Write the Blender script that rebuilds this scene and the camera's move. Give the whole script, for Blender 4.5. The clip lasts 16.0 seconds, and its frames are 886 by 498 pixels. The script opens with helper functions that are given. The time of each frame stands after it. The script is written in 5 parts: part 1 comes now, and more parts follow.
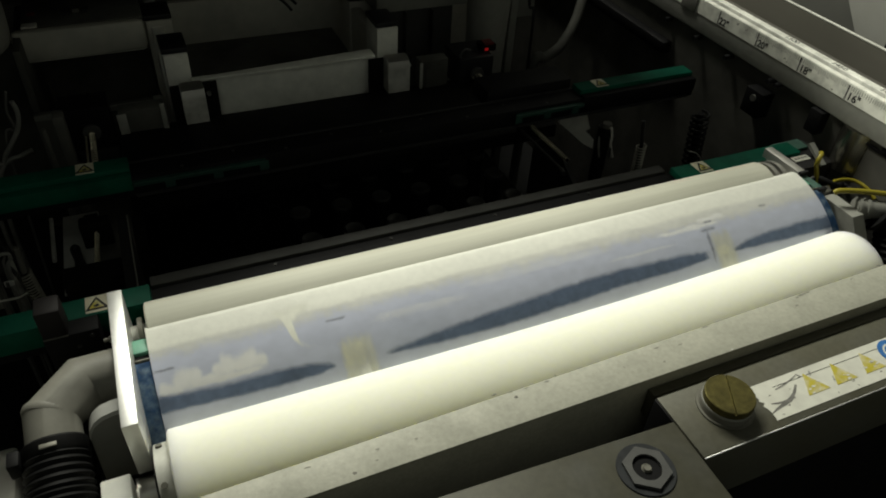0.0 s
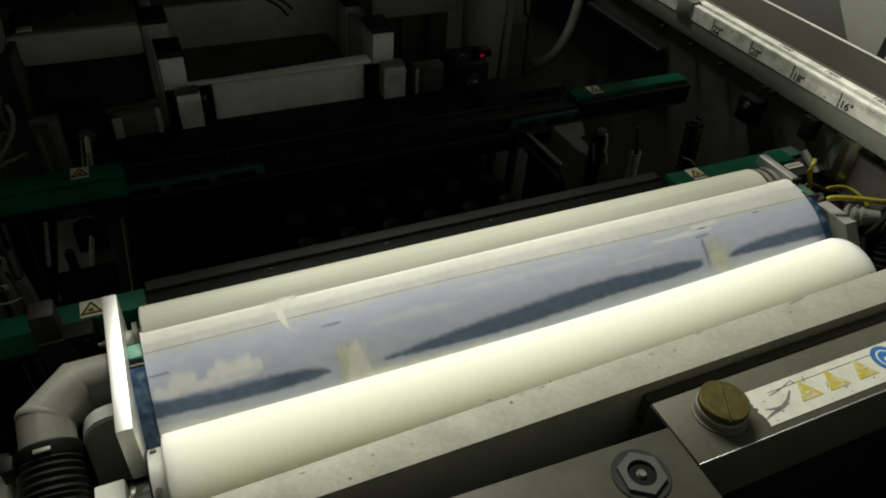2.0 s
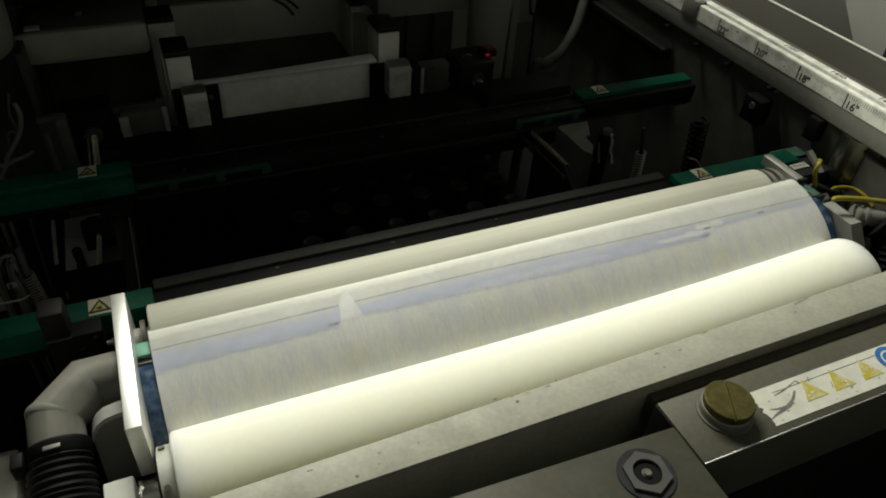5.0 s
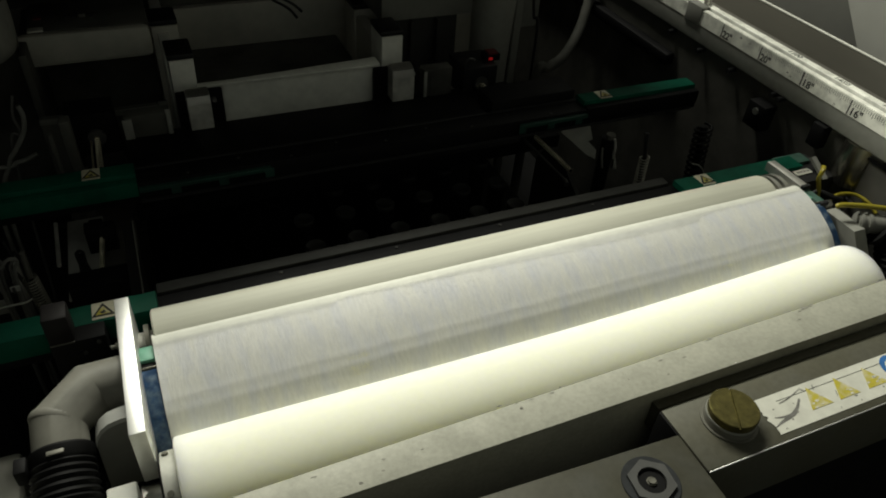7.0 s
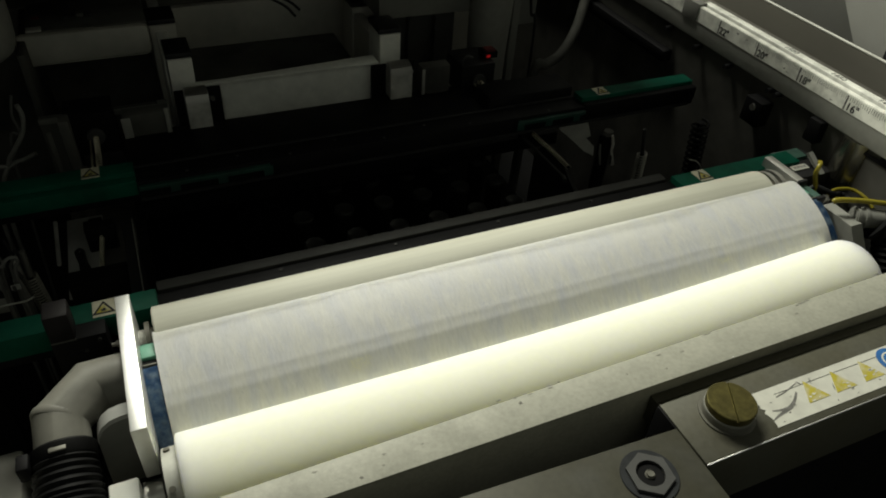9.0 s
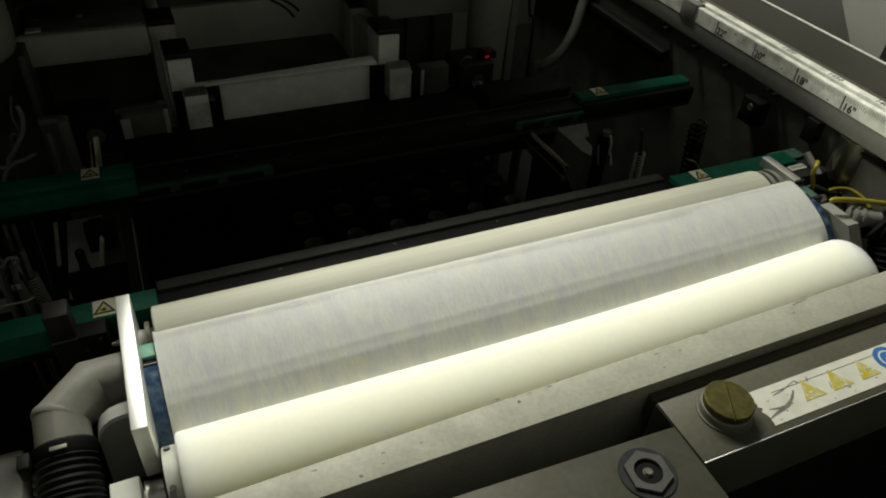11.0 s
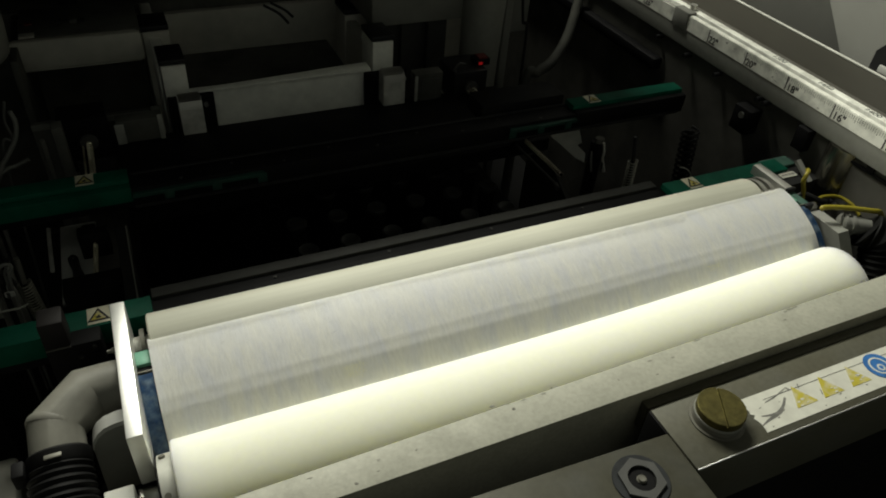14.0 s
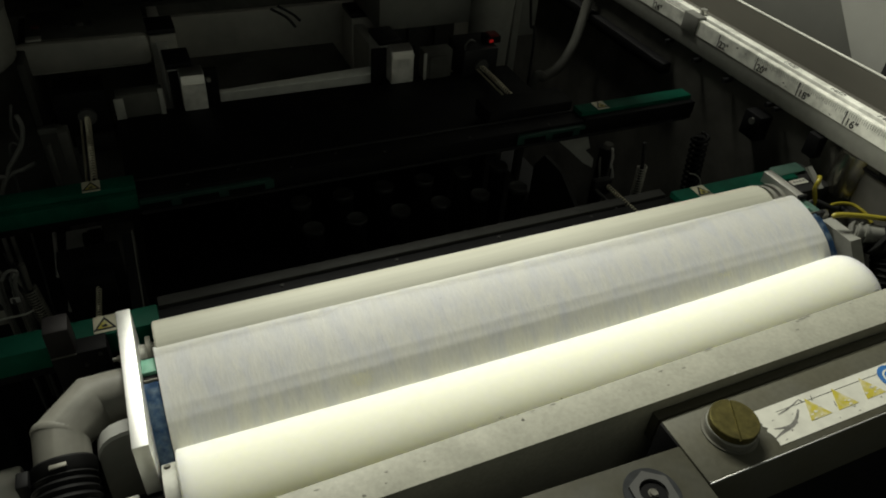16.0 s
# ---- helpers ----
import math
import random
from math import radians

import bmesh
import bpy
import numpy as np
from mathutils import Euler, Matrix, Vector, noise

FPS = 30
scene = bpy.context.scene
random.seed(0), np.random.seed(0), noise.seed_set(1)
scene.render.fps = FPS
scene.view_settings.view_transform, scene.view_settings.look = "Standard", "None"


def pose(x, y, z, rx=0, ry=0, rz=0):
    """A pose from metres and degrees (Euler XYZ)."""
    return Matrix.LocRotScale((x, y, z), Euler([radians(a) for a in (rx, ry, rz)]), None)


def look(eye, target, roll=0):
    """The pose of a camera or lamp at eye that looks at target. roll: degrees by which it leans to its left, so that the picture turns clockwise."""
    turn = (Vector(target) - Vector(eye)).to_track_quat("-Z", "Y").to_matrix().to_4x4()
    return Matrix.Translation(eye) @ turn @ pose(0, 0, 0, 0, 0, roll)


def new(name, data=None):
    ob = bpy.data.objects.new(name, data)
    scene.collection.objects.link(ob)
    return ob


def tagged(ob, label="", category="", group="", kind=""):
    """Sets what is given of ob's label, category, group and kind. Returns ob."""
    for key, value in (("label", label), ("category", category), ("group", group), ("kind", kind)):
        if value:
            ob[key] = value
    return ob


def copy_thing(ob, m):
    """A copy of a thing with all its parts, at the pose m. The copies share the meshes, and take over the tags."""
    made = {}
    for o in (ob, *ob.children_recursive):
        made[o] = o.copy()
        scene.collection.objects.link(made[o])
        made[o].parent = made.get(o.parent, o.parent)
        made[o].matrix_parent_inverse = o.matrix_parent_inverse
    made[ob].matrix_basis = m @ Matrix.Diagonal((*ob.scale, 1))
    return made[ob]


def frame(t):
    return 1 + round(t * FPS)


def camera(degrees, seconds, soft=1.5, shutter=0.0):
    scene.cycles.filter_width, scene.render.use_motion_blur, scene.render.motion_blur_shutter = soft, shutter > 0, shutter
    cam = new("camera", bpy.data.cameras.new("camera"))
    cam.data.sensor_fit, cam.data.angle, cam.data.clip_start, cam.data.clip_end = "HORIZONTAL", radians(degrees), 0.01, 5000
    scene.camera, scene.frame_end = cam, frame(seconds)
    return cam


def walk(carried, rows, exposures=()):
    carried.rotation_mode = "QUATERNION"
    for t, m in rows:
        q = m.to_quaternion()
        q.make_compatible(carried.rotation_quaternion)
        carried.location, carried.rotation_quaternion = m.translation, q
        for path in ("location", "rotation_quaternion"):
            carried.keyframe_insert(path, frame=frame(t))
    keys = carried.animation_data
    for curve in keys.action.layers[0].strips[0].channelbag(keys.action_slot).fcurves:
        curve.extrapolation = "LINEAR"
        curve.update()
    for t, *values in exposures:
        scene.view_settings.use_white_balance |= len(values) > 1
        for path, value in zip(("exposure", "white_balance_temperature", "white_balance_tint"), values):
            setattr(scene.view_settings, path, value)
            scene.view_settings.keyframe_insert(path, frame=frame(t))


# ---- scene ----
cam = camera(63.7, 16.0, 1.9)
PATH = [
    (0, (0.0004, -0.0005, 0.5511), (0.6658, 1.3779, -0.7378), 3.89),
    (0.5, (-0.0005, -0.0002, 0.5505), (0.6719, 1.3775, -0.7346), 4.04),
    (1, (-0.0007, -0.0011, 0.5513), (0.6765, 1.3770, -0.7313), 4.04),
    (1.5, (-0.0005, -0.0012, 0.5508), (0.6812, 1.3787, -0.7267), 4.12),
    (2, (-0.0007, -0.0006, 0.5517), (0.6828, 1.3798, -0.7249), 4.45),
    (2.5, (-0.0004, 0.0001, 0.5525), (0.6762, 1.3793, -0.7287), 4.46),
    (3, (-0.0017, -0.0001, 0.5529), (0.6719, 1.3793, -0.7298), 4.60),
    (3.5, (-0.0020, -0.0012, 0.5527), (0.6731, 1.3794, -0.7281), 4.41),
    (4, (-0.0023, -0.0014, 0.5522), (0.6723, 1.3799, -0.7275), 4.29),
    (6.5, (-0.0041, 0.0013, 0.5545), (0.6724, 1.3815, -0.7243), 4.75),
    (7, (-0.0047, 0.0021, 0.5545), (0.6717, 1.3843, -0.7218), 4.75),
    (7.5, (-0.0055, 0.0028, 0.5550), (0.6691, 1.3860, -0.7204), 4.80),
    (8, (-0.0052, 0.0021, 0.5552), (0.6723, 1.3843, -0.7199), 4.84),
    (8.5, (-0.0061, 0.0006, 0.5560), (0.6723, 1.3800, -0.7238), 4.81),
    (9, (-0.0056, 0.0000, 0.5549), (0.6727, 1.3779, -0.7247), 4.54),
    (11.5, (-0.0069, -0.0018, 0.5560), (0.6775, 1.3762, -0.7216), 4.58),
    (12, (-0.0075, -0.0018, 0.5563), (0.6872, 1.3743, -0.7170), 4.66),
    (12.5, (-0.0079, -0.0019, 0.5568), (0.6916, 1.3714, -0.7167), 4.78),
    (13, (-0.0079, -0.0020, 0.5569), (0.6939, 1.3721, -0.7155), 4.80),
    (13.5, (-0.0075, -0.0022, 0.5568), (0.6957, 1.3750, -0.7105), 4.77),
    (14, (-0.0080, -0.0011, 0.5585), (0.6963, 1.3751, -0.7107), 5.12),
    (14.5, (-0.0086, -0.0008, 0.5575), (0.6979, 1.3766, -0.7053), 5.02),
    (15, (-0.0083, -0.0014, 0.5588), (0.6936, 1.3781, -0.7071), 4.84),
    (15.5, (-0.0100, 0.0006, 0.5582), (0.6948, 1.3834, -0.7034), 5.13),
    (16, (-0.0081, 0.0050, 0.5586), (0.6859, 1.3877, -0.7077), 5.08),
]
walk(cam, [(t, look(eye, target, roll)) for t, eye, target, roll in PATH])

# ---- light ----
world = bpy.data.worlds.new("machine_hall")
world.use_nodes = True
scene.world = world
world.node_tree.nodes["Background"].inputs[0].default_value = (0.95, 1.0, 0.85, 1)
world.node_tree.nodes["Background"].inputs[1].default_value = 0.165
lamp = bpy.data.lights.new("hood_lamp", "AREA")
lamp.shape, lamp.size, lamp.size_y, lamp.energy = "RECTANGLE", 0.56, 0.14, 12.4
lamp.color = (1.0, 1.0, 0.86)
hood_lamp = new("hood_lamp", lamp)
hood_lamp.matrix_world = pose(0.19, 0.89, 0.98, -41)
scene.view_settings.exposure = 0.0


# ---- mesh helpers ----
def box(bm, x0, x1, y0, y1, z0, z1, bevel=0.0):
    made = bmesh.ops.create_cube(bm, size=1.0)["verts"]
    for v in made:
        v.co = (x0 + (v.co.x + 0.5) * (x1 - x0), y0 + (v.co.y + 0.5) * (y1 - y0), z0 + (v.co.z + 0.5) * (z1 - z0))
    if bevel:
        edges = list({e for v in made for e in v.link_edges})
        bmesh.ops.bevel(bm, geom=edges, offset=bevel, segments=2, affect="EDGES", profile=0.5)
    return bm


def rod(bm, a, b, r, r2=None, seg=24, caps=True):
    a, b = Vector(a), Vector(b)
    way = b - a
    m = Matrix.Translation((a + b) / 2) @ way.to_track_quat("Z", "Y").to_matrix().to_4x4()
    bmesh.ops.create_cone(bm, cap_ends=caps, segments=seg, radius1=r, radius2=r if r2 is None else r2, depth=way.length, matrix=m)
    return bm


def sweep(bm, path, radii, seg=14, caps=True):
    """A round tube along a list of points; radii is one number or one for each point."""
    path = [Vector(p) for p in path]
    if not hasattr(radii, "__len__"):
        radii = [radii] * len(path)
    side = None
    rings = []
    for i, p in enumerate(path):
        way = (path[min(i + 1, len(path) - 1)] - path[max(i - 1, 0)]).normalized()
        if side is None:
            side = way.orthogonal().normalized()
        side = (side - way * side.dot(way)).normalized()
        up = way.cross(side)
        rings.append([bm.verts.new(p + (side * math.cos(k * math.tau / seg) + up * math.sin(k * math.tau / seg)) * radii[i]) for k in range(seg)])
    for a, b in zip(rings, rings[1:]):
        for k in range(seg):
            bm.faces.new((a[k], a[(k + 1) % seg], b[(k + 1) % seg], b[k]))
    if caps:
        bm.faces.new(list(reversed(rings[0])))
        bm.faces.new(rings[-1])
    return bm


def smooth_path(points, steps=8):
    pts = [Vector(p) for p in points]
    pts = [pts[0] * 2 - pts[1]] + pts + [pts[-1] * 2 - pts[-2]]
    out = []
    for i in range(1, len(pts) - 2):
        a, b, c, d = pts[i - 1:i + 3]
        for k in range(steps):
            t = k / steps
            out.append(0.5 * (2 * b + (c - a) * t + (2 * a - 5 * b + 4 * c - d) * t * t + (3 * b - a - 3 * c + d) * t ** 3))
    out.append(pts[-2])
    return out


def extrude_x(bm, profile, x0, x1, steps=1):
    """A closed outline in (y, z), drawn out along x."""
    rows = [[bm.verts.new((x0 + (x1 - x0) * i / steps, y, z)) for y, z in profile] for i in range(steps + 1)]
    n = len(profile)
    for a, b in zip(rows, rows[1:]):
        for k in range(n):
            bm.faces.new((a[k], a[(k + 1) % n], b[(k + 1) % n], b[k]))
    bm.faces.new(list(reversed(rows[0])))
    bm.faces.new(rows[-1])
    bmesh.ops.recalc_face_normals(bm, faces=bm.faces)
    return bm


def spring_path(a, b, r, turns, steps=14):
    a, b = Vector(a), Vector(b)
    way = b - a
    u = way.orthogonal().normalized()
    w = way.normalized().cross(u)
    n = int(turns * steps)
    return [a + way * (i / n) + (u * math.cos(i * math.tau / steps) + w * math.sin(i * math.tau / steps)) * r for i in range(n + 1)]


def slab(corners, z0, z1, bevel=0.0004):
    """A flat bar of four corners in (x, y), with eased edges."""
    bm = B()
    low, top = [[bm.verts.new((x, y, z)) for x, y in corners] for z in (z0, z1)]
    bm.faces.new(low[::-1])
    bm.faces.new(top)
    for k in range(4):
        bm.faces.new((low[k], low[(k + 1) % 4], top[(k + 1) % 4], top[k]))
    bmesh.ops.recalc_face_normals(bm, faces=bm.faces)
    bmesh.ops.bevel(bm, geom=bm.edges[:], offset=bevel, segments=2, affect="EDGES", profile=0.5)
    return bm


def thing(name, x, y, z, label, category, group="", kind=""):
    ob = new(name)
    ob.empty_display_size = 0.02
    ob.location = (x, y, z)
    return tagged(ob, label, category, group, kind)


def place(ob):
    spot = Vector(ob.location)
    while ob.parent:
        ob = ob.parent
        spot = spot + Vector(ob.location)
    return spot


def part(name, bm, material, parent=None, label="", smooth=40):
    me = bpy.data.meshes.new(name)
    bm.normal_update()
    if parent is None:
        xs = [v.co for v in bm.verts]
        base = Vector(((min(v.x for v in xs) + max(v.x for v in xs)) / 2, (min(v.y for v in xs) + max(v.y for v in xs)) / 2, min(v.z for v in xs)))
    else:
        base = place(parent)
    bmesh.ops.translate(bm, verts=bm.verts, vec=-base)
    for f in bm.faces:
        f.smooth = True
    for e in bm.edges:
        e.smooth = len(e.link_faces) == 2 and e.calc_face_angle(3.0) < radians(smooth)
    bm.to_mesh(me)
    bm.free()
    me.materials.append(material)
    ob = new(name, me)
    if parent is None:
        ob.location = base
    else:
        ob.parent = parent
    if label:
        ob["label"] = label
    return ob


def B():
    return bmesh.new()


def blob_flat(x, y, z, w, h, seed):
    """A small flat fleck with an uneven outline and slight thickness."""
    bm = B()
    top, low = [], []
    for k in range(14):
        a = k * math.tau / 14
        q = 0.75 + 0.5 * noise.noise((math.cos(a) * 1.7 + seed * 3.1, math.sin(a) * 1.7, seed))
        for ring_, dz in ((top, 0.00006), (low, -0.0002)):
            ring_.append(bm.verts.new((x + w * q * math.cos(a), y + h * q * math.sin(a), z + dz)))
    bm.faces.new(top)
    for k in range(14):
        bm.faces.new((low[k], low[(k + 1) % 14], top[(k + 1) % 14], top[k]))
    return bm


def poly_flat(points, z, thick=0.00012):
    bm = B()
    top = [bm.verts.new((x, y, z + thick)) for x, y in points]
    low = [bm.verts.new((x, y, z - 0.0001)) for x, y in points]
    bm.faces.new(top)
    n = len(points)
    for k in range(n):
        bm.faces.new((low[k], low[(k + 1) % n], top[(k + 1) % n], top[k]))
    bmesh.ops.recalc_face_normals(bm, faces=bm.faces)
    return bm


def tri_flat(x, y, z, r):
    return poly_flat([(x + r * math.cos(radians(90 + 120 * k)), y + r * math.sin(radians(90 + 120 * k))) for k in range(3)], z)


def disc_flat(x, y, z, r):
    return poly_flat([(x + r * math.cos(k * math.tau / 40), y + r * math.sin(k * math.tau / 40)) for k in range(40)], z)


def smear_flat(points, z):
    """A flat smear along a soft line of (x, y, width)."""
    mid = smooth_path([(x, y, w) for x, y, w in points], 5)
    one, two = [], []
    for i, p in enumerate(mid):
        way = (mid[min(i + 1, len(mid) - 1)] - mid[max(i - 1, 0)])
        side = Vector((-way.y, way.x)).normalized() * p.z * (0.5 + 0.25 * noise.noise((i * 0.8, p.x * 90, 1.0)))
        one.append((p.x + side.x, p.y + side.y))
        two.append((p.x - side.x, p.y - side.y))
    bm = B()
    lower = [[bm.verts.new((x, y, z)) for x, y in line] for line in (one, two)]
    for k in range(len(one) - 1):
        bm.faces.new((lower[0][k], lower[0][k + 1], lower[1][k + 1], lower[1][k]))
    bmesh.ops.recalc_face_normals(bm, faces=bm.faces)
    return bm


def ring(bm, x, y, z0, z1, r0, r1, seg=48):
    loops = []
    for r, z in ((r0, z0), (r0, z1), (r1 - 0.0003, z1), (r1, z1 - 0.0003), (r1, z0)):
        loops.append([bm.verts.new((x + r * math.cos(k * math.tau / seg), y + r * math.sin(k * math.tau / seg), z)) for k in range(seg)])
    for a, b in zip(loops, loops[1:]):
        for k in range(seg):
            bm.faces.new((a[k], b[k], b[(k + 1) % seg], a[(k + 1) % seg]))
    bmesh.ops.recalc_face_normals(bm, faces=bm.faces)
    return bm


def hexnut(bm, x, y, z, height, r1, r0, turn=14):
    outer = [(x + r1 * math.cos(radians(60 * (k // 4) + 15 * (k % 4) * 1.0 + turn)) * (1 if k % 4 == 0 else math.cos(radians(30)) / math.cos(radians(15 * (k % 4) - 30))), y + r1 * math.sin(radians(60 * (k // 4) + 15 * (k % 4) + turn)) * (1 if k % 4 == 0 else math.cos(radians(30)) / math.cos(radians(15 * (k % 4) - 30)))) for k in range(24)]
    inner_ = [(x + r0 * math.cos(radians(15 * k + turn)), y + r0 * math.sin(radians(15 * k + turn))) for k in range(24)]
    loops = [[bm.verts.new((px, py, h)) for px, py in pts] for pts, h in ((outer, z), (outer, z + height), (inner_, z + height), (inner_, z))]
    for a, b in zip(loops, loops[1:]):
        for k in range(24):
            bm.faces.new((a[k], b[k], b[(k + 1) % 24], a[(k + 1) % 24]))
    bmesh.ops.recalc_face_normals(bm, faces=bm.faces)
    return bm


def slotted(bm, x, y, z0, z1, r, slot_width, turn):
    """A round head of two halves with a screwdriver slot between them."""
    c, s = math.cos(radians(turn)), math.sin(radians(turn))
    for side in (1, -1):
        a0 = math.asin(slot_width / r)
        flat = [(r * math.cos(a0 + (math.pi - 2 * a0) * k / 32), side * r * math.sin(a0 + (math.pi - 2 * a0) * k / 32)) for k in range(33)]
        flat = [(x + c * p - s * q, y + s * p + c * q) for p, q in flat]
        low = [bm.verts.new((p, q, z0 + 0.0012)) for p, q in flat]
        top = [bm.verts.new((p, q, z1 - 0.0004)) for p, q in flat]
        rim = [bm.verts.new((x + (p - x) * 0.965, y + (q - y) * 0.965, z1)) for p, q in flat]
        for a, b in ((low, top), (top, rim)):
            for k in range(33):
                bm.faces.new((a[k], a[(k + 1) % 33], b[(k + 1) % 33], b[k]))
        bm.faces.new(rim)
    rod(bm, (x, y, z0), (x, y, z0 + 0.0030), r - 0.0001, seg=64)
    bmesh.ops.recalc_face_normals(bm, faces=bm.faces)
    return bm


def writing(text, size, m, bold=0.0):
    """Raised letters in the built-in font, laid by the pose m."""
    cu = bpy.data.curves.new("letters", "FONT")
    cu.body, cu.size, cu.extrude, cu.resolution_u = text, size, 0.00005, 3
    cu.offset = bold
    ob = new("letters", cu)
    me = bpy.data.meshes.new_from_object(ob.evaluated_get(bpy.context.evaluated_depsgraph_get()))
    bpy.data.objects.remove(ob)
    bm = B()
    bm.from_mesh(me)
    bpy.data.meshes.remove(me)
    bmesh.ops.transform(bm, matrix=m, verts=bm.verts)
    return bm


def screw_thread(a, b, r, pitch, wire=0.0008):
    """The bright thread of a screw: a helix of square wire."""
    return sweep(B(), spring_path(a, b, r, (Vector(b) - Vector(a)).length / pitch, 12), wire, 5)


def bellows(points, r, pitch, depth, seg=28, flare=0.0):
    pts = smooth_path(points, 30)
    path, radii, s = [], [], 0.0
    total = sum((q - p).length for p, q in zip(pts, pts[1:]))
    n = int(total / pitch) * 6
    lengths = [0.0]
    for p, q in zip(pts, pts[1:]):
        lengths.append(lengths[-1] + (q - p).length)
    for i in range(n + 1):
        d = total * i / n
        p = Vector([float(np.interp(d, lengths, [v[k] for v in pts])) for k in range(3)])
        path.append(p)
        radii.append(r + flare * min(1.0, d / 0.04) - depth * (0.5 - 0.5 * math.cos(i * math.tau / 6)))
    return sweep(B(), path, radii, seg)


def extrude_x_to_y(profile, y0, y1):
    """A closed outline in (x, z), drawn out along y."""
    bm = B()
    a = [bm.verts.new((x, y0, z)) for x, z in profile]
    b = [bm.verts.new((x, y1, z)) for x, z in profile]
    n = len(profile)
    for k in range(n):
        bm.faces.new((a[k], a[(k + 1) % n], b[(k + 1) % n], b[k]))
    bm.faces.new(a)
    bm.faces.new(list(reversed(b)))
    bmesh.ops.recalc_face_normals(bm, faces=bm.faces)
    return bm


def ring_cap(x, y, z0, z1, r, seg=28):
    """A short cap with a raised rim and a shallow dish."""
    bm = B()
    loops = []
    for q, z in ((0.92, 0.0), (1.0, 0.25), (1.0, 0.85), (0.94, 1.0), (0.84, 1.0), (0.76, 0.86), (0.05, 0.80)):
        loops.append([bm.verts.new((x + r * q * math.cos(k * math.tau / seg), y + r * q * math.sin(k * math.tau / seg), z0 + (z1 - z0) * z)) for k in range(seg)])
    for a, b in zip(loops, loops[1:]):
        for k in range(seg):
            bm.faces.new((a[k], a[(k + 1) % seg], b[(k + 1) % seg], b[k]))
    bm.faces.new(loops[-1])
    bmesh.ops.recalc_face_normals(bm, faces=bm.faces)
    return bm


# ---- materials ----
def mat(name, color, rough=0.5, metal=0.0, grain=(120.0, 0.12), stain=(14.0, 0.15), bump=0.1, bump_scale=400.0, stretch=(1, 1, 1), spec=0.5, dark=None):
    """A surface with fine grain, broad stains and relief. dark: the colour of the stains."""
    m = bpy.data.materials.new(name)
    m.use_nodes = True
    nt = m.node_tree
    n, l = nt.nodes, nt.links
    p = n["Principled BSDF"]
    p.inputs["Roughness"].default_value, p.inputs["Metallic"].default_value = rough, metal
    p.inputs["Specular IOR Level"].default_value = spec
    tc, mp = n.new("ShaderNodeTexCoord"), n.new("ShaderNodeMapping")
    mp.inputs["Scale"].default_value = stretch
    l.new(tc.outputs["Object"], mp.inputs[0])

    def tex(scale, detail):
        t = n.new("ShaderNodeTexNoise")
        t.inputs["Scale"].default_value, t.inputs["Detail"].default_value = scale, detail
        l.new(mp.outputs[0], t.inputs["Vector"])
        return t
    fine, broad, relief = tex(grain[0], 4), tex(stain[0], 5), tex(bump_scale, 3)
    base = n.new("ShaderNodeMix")
    base.data_type = "RGBA"
    c = Vector(color)
    d = Vector(dark) if dark else c * 0.45
    base.inputs[6].default_value, base.inputs[7].default_value = (*c, 1), (*d, 1)
    ramp = n.new("ShaderNodeMapRange")
    ramp.inputs[1].default_value, ramp.inputs[2].default_value, ramp.inputs[3].default_value, ramp.inputs[4].default_value = 0.42, 0.75, 0.0, min(1.0, stain[1] * 3)
    l.new(broad.outputs[0], ramp.inputs[0])
    l.new(ramp.outputs[0], base.inputs[0])
    hsv = n.new("ShaderNodeHueSaturation")
    vr = n.new("ShaderNodeMapRange")
    vr.inputs[1].default_value, vr.inputs[2].default_value = 0.3, 0.7
    vr.inputs[3].default_value, vr.inputs[4].default_value = 1 - grain[1], 1 + grain[1]
    l.new(fine.outputs[0], vr.inputs[0])
    l.new(vr.outputs[0], hsv.inputs["Value"])
    l.new(base.outputs[2], hsv.inputs["Color"])
    l.new(hsv.outputs[0], p.inputs["Base Color"])
    rr = n.new("ShaderNodeMapRange")
    rr.inputs[3].default_value, rr.inputs[4].default_value = max(0.03, rough - 0.1), min(1, rough + 0.12)
    l.new(broad.outputs[0], rr.inputs[0])
    l.new(rr.outputs[0], p.inputs["Roughness"])
    if bump:
        bp = n.new("ShaderNodeBump")
        bp.inputs["Strength"].default_value, bp.inputs["Distance"].default_value = bump, 0.0006
        l.new(relief.outputs[0], bp.inputs["Height"])
        l.new(bp.outputs[0], p.inputs["Normal"])
    return m


PAPER = mat("roll_paper", (0.88, 0.88, 0.755), 0.85, grain=(260, 0.012), stain=(9, 0.012), bump=0.04, bump_scale=900, spec=0.2)
PAPER.node_tree.nodes["Principled BSDF"].inputs["Subsurface Weight"].default_value = 1.0
PAPER.node_tree.nodes["Principled BSDF"].inputs["Subsurface Radius"].default_value = (1.0, 1.0, 0.8)
PAPER.node_tree.nodes["Principled BSDF"].inputs["Subsurface Scale"].default_value = 0.022
PAPER_SOILED = mat("tensioned_paper", (0.715, 0.71, 0.675), 0.7, grain=(420, 0.05), stain=(75, 0.20), dark=(0.565, 0.585, 0.685), bump=0.25, bump_scale=420, stretch=(1.6, 0.42, 0.42), spec=0.3)
WET = mat("wet_paper", (0.50, 0.525, 0.635), 0.40, grain=(150, 0.05), stain=(22, 0.22), dark=(0.42, 0.455, 0.58), bump=0.1, bump_scale=200, spec=0.45, stretch=(0.7, 1, 1))
